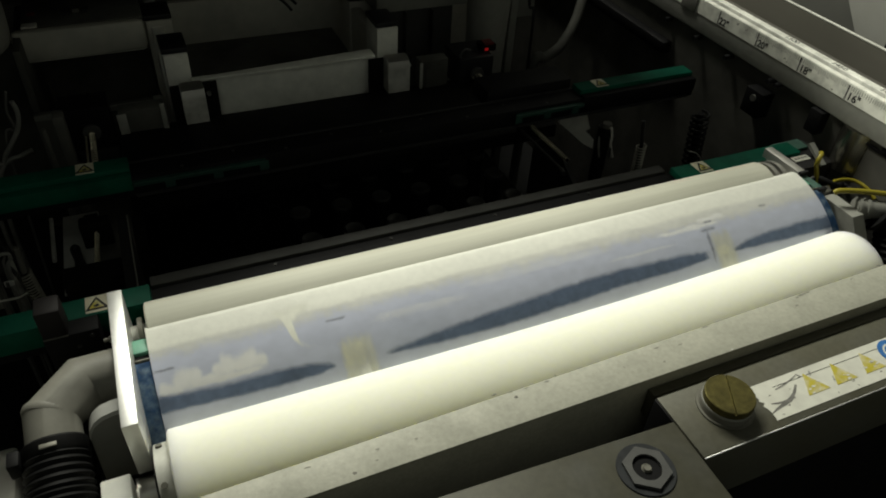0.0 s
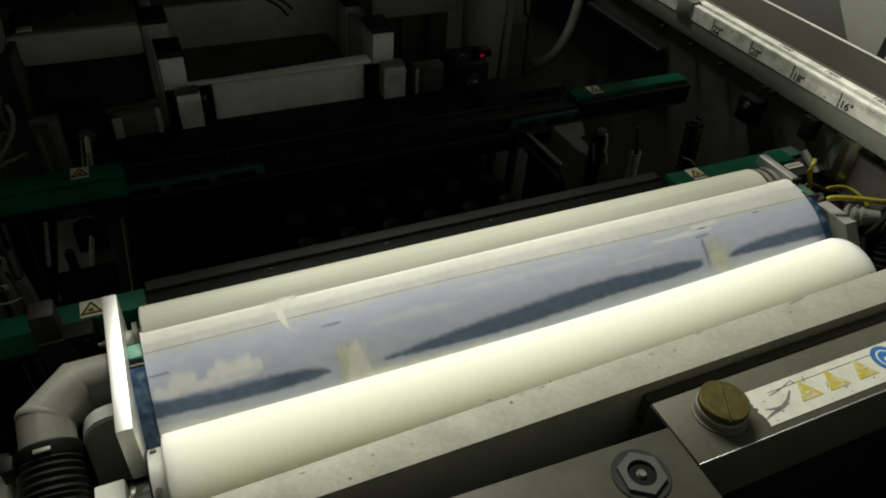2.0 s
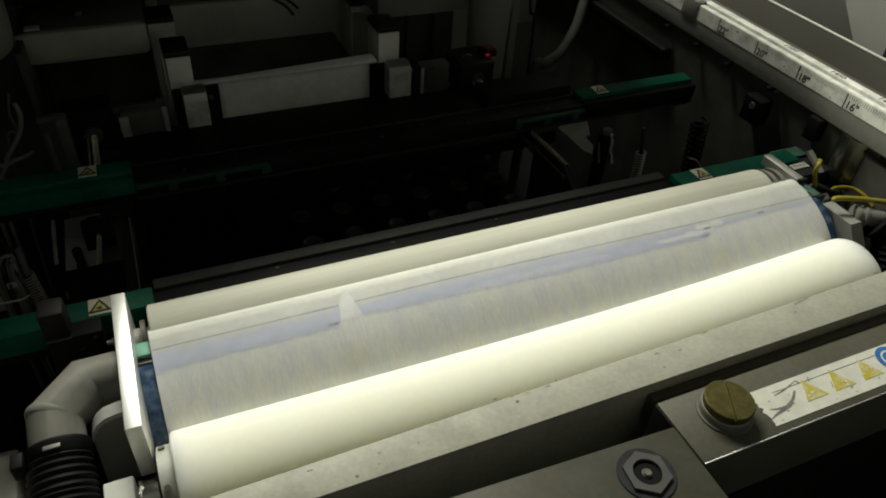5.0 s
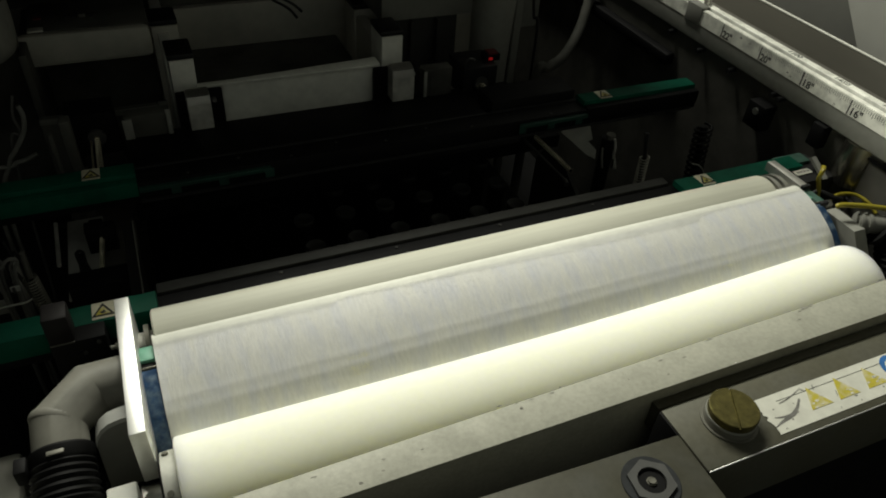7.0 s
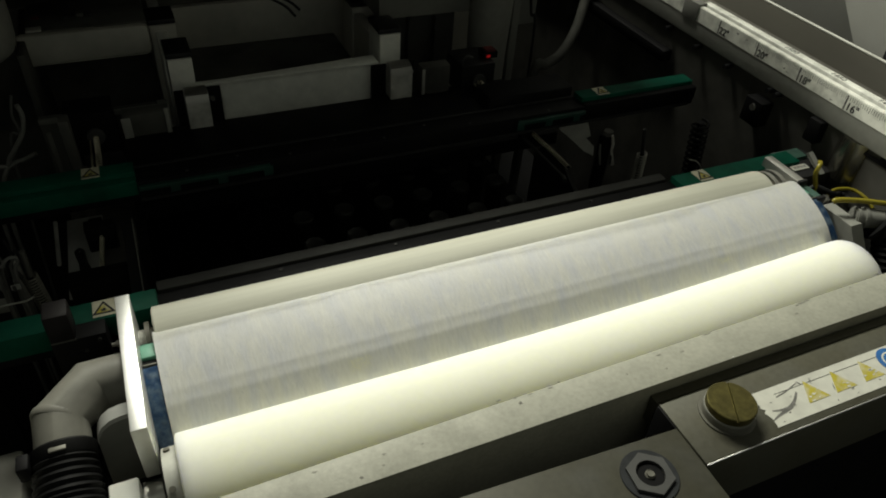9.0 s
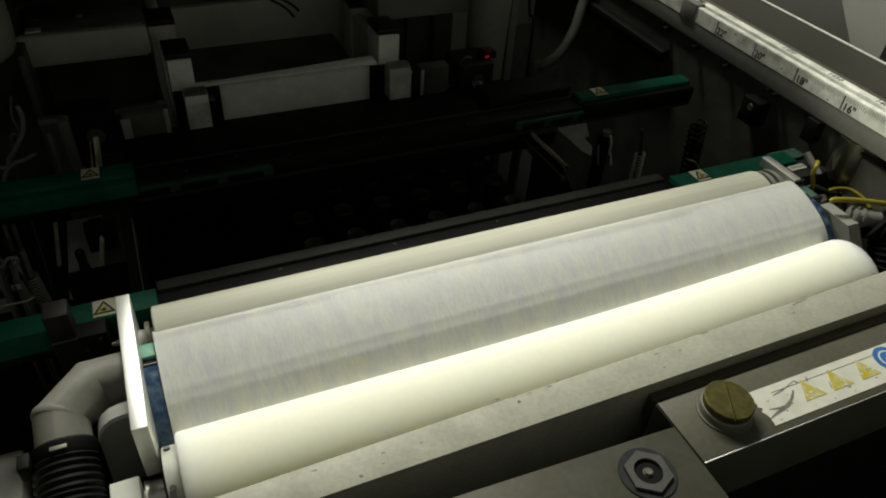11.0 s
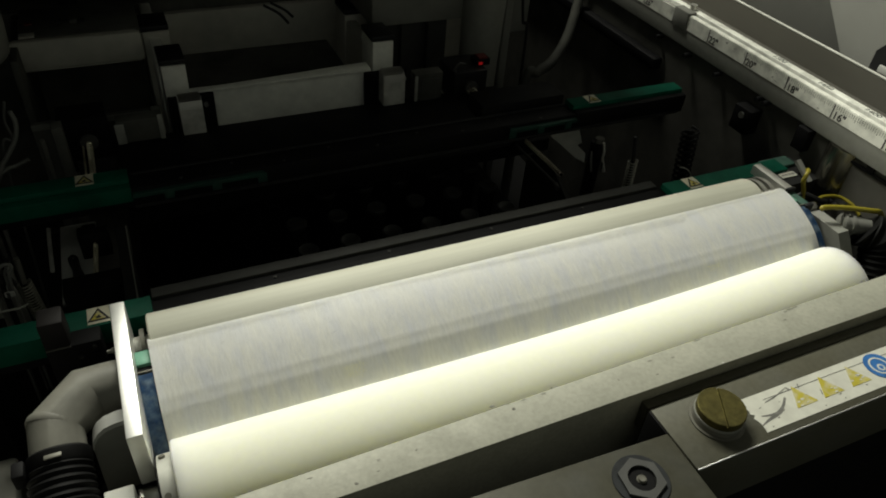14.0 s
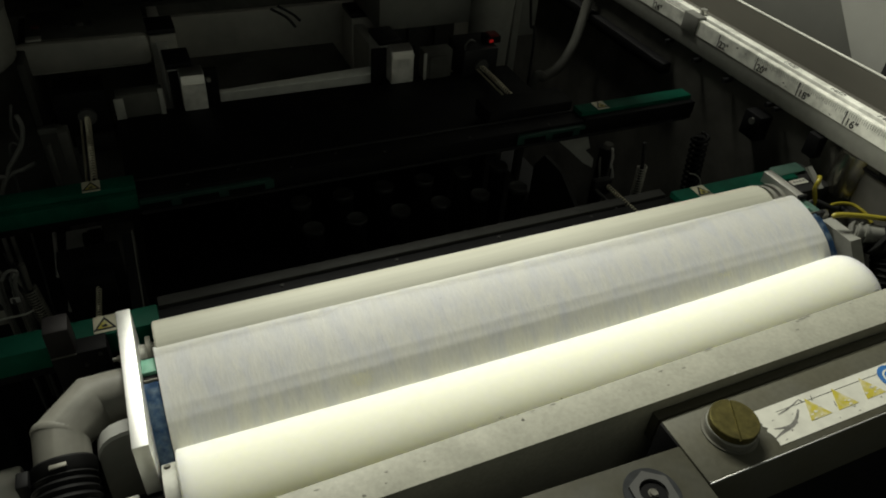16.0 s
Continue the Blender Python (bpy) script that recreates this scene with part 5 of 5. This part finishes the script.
part("strip", sweep(B(), [(0.3650, 0.4294, 0.2230), (0.3655, 0.4294, 0.2120)], 0.0009, 8), DARK_GREY, cyl, "thin dull metal strip")
part("cap", rod(B(), (0.3606, 0.4350, 0.2401), (0.3606, 0.4350, 0.2440), 0.0044, 0.0040, 20), SIDE_GREY, cyl, "dull cap")
hose([(0.3853, 0.360, 0.2556), (0.3936, 0.360, 0.2520), (0.4000, 0.360, 0.2455), (0.4031, 0.360, 0.2369)], 0.0005, RAIL_GREY, "thin bright wire rising behind the front rail", "wire", "wire")
panel = thing("gusset_plate", 0.36, 0.47, 0.0, "dark triangular gusset below the rail", "gusset")
part("plate", extrude_x(B(), [(0.4300, 0.1800), (0.4650, 0.2000), (0.4950, 0.2000), (0.5100, 0.1800), (0.5100, 0.0), (0.430, 0.0)], 0.3380, 0.3420), DARK_GREY, panel)
part("web", extrude_x_to_y([(0.3569, 0.2300), (0.3800, 0.2300), (0.3941, 0.1956), (0.3891, 0.1939), (0.4013, 0.1816), (0.4024, 0.1705), (0.3897, 0.1785), (0.3691, 0.1976), (0.3569, 0.2080)], 0.5000, 0.5030), WHITE, panel, "pale notched web of the gusset")
left = thing("guide_tray", -0.07, 0.48, 0.0, "pale grey sheet metal tray beside the lift table", "tray")
part("plate", slab([(-0.0840, 0.4300), (-0.0600, 0.4300), (-0.0568, 0.5240), (-0.0830, 0.5240)], 0.1875, 0.1900), FITTING, left)
part("side", slab([(-0.0596, 0.4300), (-0.0335, 0.4300), (-0.0335, 0.5240), (-0.0564, 0.5240)], 0.1860, 0.1890), SIDE_GREY, left, "dull dark side of the tray")
part("stand", box(B(), -0.0800, -0.0400, 0.470, 0.500, 0.0, 0.1858, 0.001), BLACK, left, "black stand under the tray")
part("rod", rod(B(), (-0.0895, 0.4700, 0.1900), (-0.0913, 0.5240, 0.1900), 0.0016, seg=12), LATCH, left, "thin bright rod")
part("rod_bracket", box(B(), -0.0910, -0.0836, 0.5200, 0.5240, 0.1860, 0.1880, 0.0003), DARK_GREY, left, "small dark bracket")
part("block", box(B(), -0.0660, -0.0560, 0.4780, 0.5060, 0.1901, 0.2010, 0.001), BLACK, left, "black block")
part("block_wing", box(B(), -0.0700, -0.0662, 0.4960, 0.5070, 0.1901, 0.1985, 0.001), BLACK, left, "black wing of the block")
for x in (-0.0655, -0.0615, -0.0575):
    part("bolt", rod(B(), (x, 0.4800, 0.2020), (x, 0.4800, 0.2032), 0.0010, seg=10), STEEL, left, "tiny bright bolt head")
part("lever", sweep(B(), [(-0.0700, 0.4400, 0.1925), (-0.0705, 0.4480, 0.1950), (-0.0718, 0.4570, 0.1965), (-0.0730, 0.4640, 0.1980), (-0.0737, 0.4690, 0.1985), (-0.0738, 0.4720, 0.1985)], [0.0048, 0.0046, 0.0030, 0.0034, 0.0036, 0.0018], 14), BLACK_PLASTIC, left, "black ball lever")
part("lever_pin", rod(B(), (-0.0732, 0.4660, 0.2008), (-0.0732, 0.4660, 0.2016), 0.0008, seg=10), STEEL, left, "bright pin in the ball")
frame_l = thing("table_guide", -0.03, 0.42, 0.0, "dark upright guide plate beside the table", "guide")
part("plate", box(B(), -0.0400, -0.0330, 0.360, 0.460, 0.0, 0.2250, 0.001), DARK_WALL, frame_l)
part("edge", sweep(B(), [(-0.0325, 0.4600, 0.2262), (-0.0325, 0.3600, 0.2262)], 0.0005, 8), SCUFF, frame_l, "thin worn edge")
for y, z in ((0.385, 0.205), (0.372, 0.205), (0.385, 0.190)):
    part("screw", rod(B(), (-0.0330, y, z), (-0.0318, y, z), 0.0018, seg=12), STEEL, frame_l, "small screw head")
sens = thing("rail_sensor", -0.075, 0.345, 0.0, "dark sensor housing in front of the rail", "sensor")
part("body", box(B(), -0.0795, -0.0668, 0.3150, 0.3290, 0.2575, 0.2770, 0.0015), BROWN_BLACK, sens)
part("lower_edge", box(B(), -0.0793, -0.0670, 0.3146, 0.3152, 0.2577, 0.2586, 0.0001), SIDE_GREY, sens, "paler line along the lower edge")
part("bracket", box(B(), -0.0800, -0.0520, 0.3160, 0.3280, 0.0, 0.2572, 0.001), BLACK, sens, "black bracket")
part("rear_block", box(B(), -0.0600, -0.0470, 0.2960, 0.3080, 0.0, 0.2480, 0.001), DARK_GREY, sens, "dull grey block")
for x, y, z in ((-0.0640, 0.3158, 0.2480), (-0.0560, 0.3158, 0.2540)):
    part("nut", rod(B(), (x, y, z), (x, y - 0.0012, z), 0.0012, seg=6), DARK_GREY, sens, "small dull nut")
UPPER = ([(-0.1010, 0.600, 0.2561), (-0.0996, 0.600, 0.2457), (-0.1037, 0.600, 0.2311), (-0.1143, 0.600, 0.2154), (-0.1212, 0.600, 0.2047), (-0.135, 0.600, 0.16), (-0.138, 0.600, 0.0)],
         [(-0.0990, 0.600, 0.2104), (-0.1090, 0.600, 0.2062), (-0.1196, 0.600, 0.2023), (-0.140, 0.600, 0.18), (-0.146, 0.600, 0.0)],
         [(-0.1040, 0.610, 0.2600), (-0.1085, 0.610, 0.2420), (-0.1075, 0.610, 0.2250), (-0.1180, 0.610, 0.2050), (-0.130, 0.610, 0.0)])
for k, pts in enumerate(UPPER):
    hose(pts, 0.0019 if k < 2 else 0.0011, GREY_LOOM if k < 2 else CABLE_PALE, "grey sleeved cable hanging behind the rail", "cable", "cable")
HOOKS = ([(-0.1110, 0.390, 0.10), (-0.1086, 0.390, 0.2424), (-0.1038, 0.390, 0.2593), (-0.1005, 0.390, 0.2637), (-0.0973, 0.390, 0.2642), (-0.0957, 0.390, 0.2606), (-0.0997, 0.390, 0.2443), (-0.1010, 0.390, 0.15)],
         [(-0.0987, 0.392, 0.2614), (-0.1017, 0.392, 0.2449), (-0.1040, 0.392, 0.15)],
         [(-0.1075, 0.396, 0.2700), (-0.1050, 0.396, 0.2560), (-0.1080, 0.396, 0.2380), (-0.1120, 0.396, 0.12)],
         [(-0.1000, 0.398, 0.2720), (-0.0985, 0.398, 0.2600), (-0.0960, 0.398, 0.2520), (-0.0975, 0.398, 0.12)])
for k, pts in enumerate(HOOKS):
    hose(pts, (0.0011, 0.0008, 0.0008, 0.0007)[k], (CABLE_PALE, CABLE_PALE, CABLE_PALE, BLACK_PLASTIC)[k], "thin grey cable hooked beside the lift table", "cable", "cable")
clip = thing("cable_clip", -0.101, 0.39, 0.24, "small pale clip holding the thin cables", "clip")
part("body", box(B(), -0.1042, -0.0988, 0.3870, 0.3886, 0.2415, 0.2450, 0.0004), FITTING, clip)
part("band", box(B(), -0.1030, -0.1012, 0.3862, 0.3869, 0.2410, 0.2455, 0.0002), CABLE, clip, "grey band")
tagged(part("push_rod", rod(B(), (-0.0950, 0.400, 0.2402), (-0.0938, 0.400, 0.2600), 0.0022, 0.0018, 14), SIDE_GREY), "dull metal push rod above the coil spring", "rod")
hose([(-0.1180, 0.375, 0.2405), (-0.1048, 0.375, 0.2415), (-0.0966, 0.375, 0.2416), (-0.0916, 0.375, 0.2436)], 0.0007, ALU_DULL, "thin bright wire rod", "rod", "wire_rod")
tagged(part("post", box(B(), -0.0815, -0.0780, 0.556, 0.560, 0.0, 0.2500, 0.001), BACK_GREY), "narrow dull upright strip behind the rail", "post")
tagged(part("post", box(B(), -0.0725, -0.0645, 0.562, 0.575, 0.0, 0.2560, 0.001), BACK_GREY), "grey upright post behind the rail", "post")

cluster = thing("valve_cluster", -0.125, 0.42, 0.0, "cluster of small valves and fittings beside the table", "valve")
part("body", box(B(), -0.150, -0.112, 0.428, 0.446, 0.0, 0.2150, 0.001), BLACK_PLASTIC, cluster)
for k in range(5):
    x, z = -0.146 + 0.0075 * k, 0.2150 + 0.002 * (k % 3)
    part("fitting", rod(B(), (x, 0.436, 0.2150), (x, 0.436, z + 0.008), 0.0021, seg=12), STEEL if k % 2 else DARK_GREY, cluster, "small metal fitting")
part("bracket", box(B(), -0.1110, -0.1085, 0.425, 0.446, 0.150, 0.2200, 0.0004), ALU_DULL, cluster, "thin bright bracket")
part("plate", box(B(), -0.148, -0.118, 0.4268, 0.4278, 0.192, 0.2040, 0.0003), ALU_DULL, cluster, "small metal plate")
for k, pts in enumerate(([(-0.144, 0.430, 0.222), (-0.140, 0.415, 0.238), (-0.128, 0.405, 0.232), (-0.122, 0.400, 0.190)], [(-0.136, 0.432, 0.224), (-0.128, 0.420, 0.240), (-0.114, 0.410, 0.224), (-0.110, 0.398, 0.180)], [(-0.123, 0.434, 0.225), (-0.112, 0.424, 0.236), (-0.102, 0.416, 0.222), (-0.100, 0.412, 0.180)])):
    hose(pts, 0.0013, GREY_LOOM if k == 1 else BLACK_PLASTIC, "thin looped cable at the small valves", "cable", "cable")

# ---- white housing behind the table ----
white = thing("camera_housing", 0.1, 0.70, 0.0, "white enamelled trough housing behind the lift table", "housing")
part("front_panel", box(B(), 0.0395, 0.2150, 0.6300, 0.6390, 0.0, 0.2375, 0.0012), WHITE, white)
part("top_flange", slab([(0.0395, 0.6265), (0.2150, 0.6265), (0.2150, 0.6440), (0.0395, 0.6310)], 0.2377, 0.2400), WHITE, white, "folded top flange")
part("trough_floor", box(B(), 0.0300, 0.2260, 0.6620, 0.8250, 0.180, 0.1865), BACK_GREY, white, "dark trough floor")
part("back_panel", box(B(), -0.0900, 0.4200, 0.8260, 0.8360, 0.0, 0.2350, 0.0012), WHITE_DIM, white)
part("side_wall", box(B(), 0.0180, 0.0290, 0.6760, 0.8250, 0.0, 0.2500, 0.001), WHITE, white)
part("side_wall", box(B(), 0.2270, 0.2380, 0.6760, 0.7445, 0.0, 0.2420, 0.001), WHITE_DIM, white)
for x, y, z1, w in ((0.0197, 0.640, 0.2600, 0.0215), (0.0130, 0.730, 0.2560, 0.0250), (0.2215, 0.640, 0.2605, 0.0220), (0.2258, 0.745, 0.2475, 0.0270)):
    # The farther columns get the dimmed white in place of shade.
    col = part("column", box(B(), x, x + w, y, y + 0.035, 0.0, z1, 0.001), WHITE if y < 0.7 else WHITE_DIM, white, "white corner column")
    part("pad", box(B(), x - 0.0008, x + w + 0.0008, y + 0.001, y + 0.036, z1 + 0.0002, z1 + 0.0055, 0.0012), BLACK_PLASTIC, col, "black rubber pad")
lp = thing("rear_cover", -0.04, 0.72, 0.0, "white rear cover panel with a dark panel for the shaded opening", "cover")
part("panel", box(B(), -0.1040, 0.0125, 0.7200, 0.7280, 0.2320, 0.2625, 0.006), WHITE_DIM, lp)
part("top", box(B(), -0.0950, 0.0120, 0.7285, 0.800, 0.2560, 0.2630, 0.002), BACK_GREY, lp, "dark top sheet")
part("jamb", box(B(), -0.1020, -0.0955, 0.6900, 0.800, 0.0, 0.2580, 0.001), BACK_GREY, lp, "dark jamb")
# Dark sheet gives the opening's shaded inside by its colour.
part("opening_back", box(B(), -0.0950, 0.0120, 0.800, 0.805, 0.0, 0.2550), BACK_GREY, lp, "dark sheet for the shade inside the opening")
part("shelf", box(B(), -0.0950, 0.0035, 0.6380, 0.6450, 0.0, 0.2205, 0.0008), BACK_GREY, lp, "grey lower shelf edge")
part("shelf_lip", box(B(), -0.0950, 0.0035, 0.6350, 0.6378, 0.2165, 0.2215, 0.0006), PLATE_GREY, lp, "folded lip of the shelf")
part("shelf_post", box(B(), 0.0040, 0.0128, 0.6350, 0.6440, 0.0, 0.2220, 0.0008), PLATE_GREY, lp, "grey post at the end of the shelf")
tagged(part("name_plate", box(B(), -0.0934, -0.0802, 0.7250, 0.7345, 0.2632, 0.2650, 0.0004), LABEL), "small pale plate on the rear cover", "plate")
conn = thing("connector", -0.05, 0.757, 0.263, "small dark cable connectors on the rear cover", "connector")
for x, w in ((-0.0610, 0.0040), (-0.0545, 0.0030), (-0.0490, 0.0060), (-0.0400, 0.0045)):
    part("plug", box(B(), x, x + w, 0.7520, 0.7600, 0.2632, 0.2632 + 0.6 * w, 0.0006), BLACK_PLASTIC if w < 0.005 else BACK_GREY, conn, "small plug")
tagged(part("red_tag", box(B(), -0.0890, -0.0820, 0.7560, 0.7620, 0.2632, 0.2645, 0.0003), RED_PLASTIC), "small red tag on the rear cover", "tag")
duct = thing("duct", -0.127, 0.64, 0.46, "pale rounded duct hanging from the overhead shade board", "duct")
part("body", sweep(B(), [(-0.1270, 0.640, 0.2800), (-0.1270, 0.640, 0.2825), (-0.1270, 0.640, 0.2870), (-0.1270, 0.640, 0.2960), (-0.1270, 0.640, 0.3100), (-0.1270, 0.640, 0.4599)], [0.0200, 0.0280, 0.0335, 0.0362, 0.0370, 0.0370], 48), RAIL_GREY, duct)
part("band", rod(B(), (-0.1270, 0.640, 0.3300), (-0.1270, 0.640, 0.3345), 0.0377, seg=48), PLATE_GREY, duct, "dull clamp band")
rc = thing("rear_pillar", 0.37, 0.68, 0.0, "white pillar with a dark panel for the shaded opening beside it", "pillar")
# No real hole: a dark panel paints the shade of the opening.
part("opening", box(B(), 0.2400, 0.3300, 0.7000, 0.7060, 0.0, 0.2520), DARK_GREY, rc, "dark panel for the shaded opening")
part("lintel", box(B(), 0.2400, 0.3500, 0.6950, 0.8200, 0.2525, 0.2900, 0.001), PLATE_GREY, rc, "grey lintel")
# White pillar and fin, coloured grey to put the rear's shade on them.
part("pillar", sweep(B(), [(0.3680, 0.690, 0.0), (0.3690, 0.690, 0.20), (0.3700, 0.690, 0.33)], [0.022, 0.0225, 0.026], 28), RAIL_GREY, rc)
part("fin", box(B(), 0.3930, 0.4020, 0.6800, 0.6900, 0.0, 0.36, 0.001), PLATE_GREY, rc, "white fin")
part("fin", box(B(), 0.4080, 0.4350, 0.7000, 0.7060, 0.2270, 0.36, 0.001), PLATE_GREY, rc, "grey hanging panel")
for x in (0.272, 0.303):
    part("divider", box(B(), x, x + 0.0025, 0.6900, 0.6990, 0.0, 0.2510), DARK_GREY, rc, "thin divider")
hose([(0.4930, 0.680, 0.30), (0.4800, 0.670, 0.262), (0.4630, 0.655, 0.2340), (0.4380, 0.640, 0.2140), (0.4170, 0.635, 0.2060), (0.402, 0.635, 0.190), (0.40, 0.64, 0.0)], 0.0056, BACK_GREY, "grey cable hose hanging at the back", "hose", "hose")
hose([(0.3920, 0.650, 0.30), (0.3980, 0.650, 0.262), (0.4020, 0.645, 0.235), (0.4010, 0.645, 0.0)], 0.0016, BLACK_PLASTIC, "thin black cable at the white pillar", "cable", "cable")
for pts in ([(0.128, 0.70, 0.285), (0.142, 0.695, 0.277), (0.150, 0.690, 0.268)], [(0.135, 0.70, 0.287), (0.148, 0.695, 0.280), (0.155, 0.690, 0.274)]):
    hose(pts, 0.0014, BLACK_PLASTIC, "short black cable end over the housing", "cable", "cable")
beam = thing("rear_beam", 0.1, 0.86, 0.0, "dark rear cross beam with small fittings", "beam")
part("beam", box(B(), -0.30, 0.45, 0.840, 0.900, 0.0, 0.2450, 0.002), BACK_GREY, beam)
for i in range(7):
    x = -0.06 + i * 0.075
    part("fitting", box(B(), x, x + 0.018 + 0.006 * (i % 3), 0.850, 0.870, 0.2452, 0.2520 + 0.003 * (i % 2), 0.001), BLACK_PLASTIC, beam, "small black fitting")


# ---- what moves ----
def motions():
    lift = ((0, 0), (13.95, 0), (14.05, 0.08), (14.15, 0.30), (14.25, 0.62), (14.35, 0.90), (14.45, 1), (16, 1))
    for ob, rise in [(table, RISE)] + [(p, RISE) for p in pins]:
        x, y, z = ob.location
        turn = Matrix.Rotation(ob.rotation_euler.z, 4, "Z")
        walk(ob, [(t, Matrix.Translation((x, y, z + rise * k)) @ turn) for t, k in lift])
    settle = ((0, 0), (13.95, 0), (14.15, -0.0012), (14.35, -0.0034), (14.5, -0.0042), (14.75, -0.0028), (15.0, -0.0018), (16, -0.0016))
    for ob in rails:
        x, y, z = ob.location
        walk(ob, [(t, pose(x, y, z + dz)) for t, dz in settle])
    sheets = (
        (damp_top, ((0, 8.0), (0.6, 7.6), (1.2, 6.0), (1.8, 3.0), (2.4, 0.6), (3.0, 0), (16, 0))),
        (wet, ((0, 3.4), (0.6, 3.2), (1.2, 2.4), (1.8, 1.0), (2.4, 0.2), (3.0, 0), (16, 0))),
        (peak, ((0, 18), (1.2, 13), (1.8, 6), (2.4, 0), (3.0, -5.6), (3.6, -11.0), (4.2, -18.0), (5.2, -22.0), (6.3, -22.0), (16, -22.0))),
        (drying_low, ((0, 24), (1.2, 18), (1.8, 14), (2.1, 10), (2.4, 5.5), (3.0, 2.6), (3.6, 0), (4.2, -6), (5.2, -9), (16, -9))),
        (drying, ((0, 54), (1.2, 46), (1.8, 40), (2.4, 35), (3.0, 32), (3.6, 30.0), (4.2, 25.0), (5.2, 9.5), (6.3, 0.0), (6.6, -1.0), (6.9, -2.0), (7.2, -3.2), (7.8, -4.4), (16, -4.4))),
        (bands[1], ((0, 0), (1.8, 0.4), (2.4, 1.2), (3.0, 2.6), (3.6, 6.0), (4.2, 10.0), (16, 10.0))),
    )
    for ob, rows in sheets:
        x, y, z = ob.location
        walk(ob, [(t, pose(x, y, z, a)) for t, a in rows])
    x, y, z = slot.location
    walk(slot, [(t, pose(x, y, z - sink, a)) for t, a, sink in ((0, 3.4, 0.00014), (0.6, 3.2, 0.00013), (1.2, 2.4, 0.0001), (1.8, 1.0, 0.00002), (2.4, 0.2, 0), (3.0, 0, 0), (16, 0, 0))])
    x, y, z = ridge.location
    walk(ridge, [(t, pose(x, y, z - sink)) for t, sink in ((0, 0.0012), (5.8, 0.0012), (6.6, 0.0007), (7.4, 0.0003), (8.2, 0), (16, 0))])
    x, y, z = front_screw.location
    walk(front_screw, [(t, pose(x, y - 0.1134 * k, z + RISE * k)) for t, k in lift])
    x, y, z = left_screw.location
    walk(left_screw, [(t, pose(x, y - 0.0770 * k, z + RISE * k)) for t, k in lift])
    for ob in (streak, flare):
        x, y, z = ob.location
        walk(ob, [(t, pose(x, y, z - sink, a)) for t, a, sink in ((0, 0, 0), (0.6, -0.4, 0), (1.2, -2.0, 0), (1.8, -7.5, 0), (2.2, -12.0, 0), (2.6, -16.5, 0), (2.9, -20.0, 0.00005), (3.2, -24.0, 0.0006), (3.5, -26.0, 0.0016), (16, -26.0, 0.0016))])


motions()
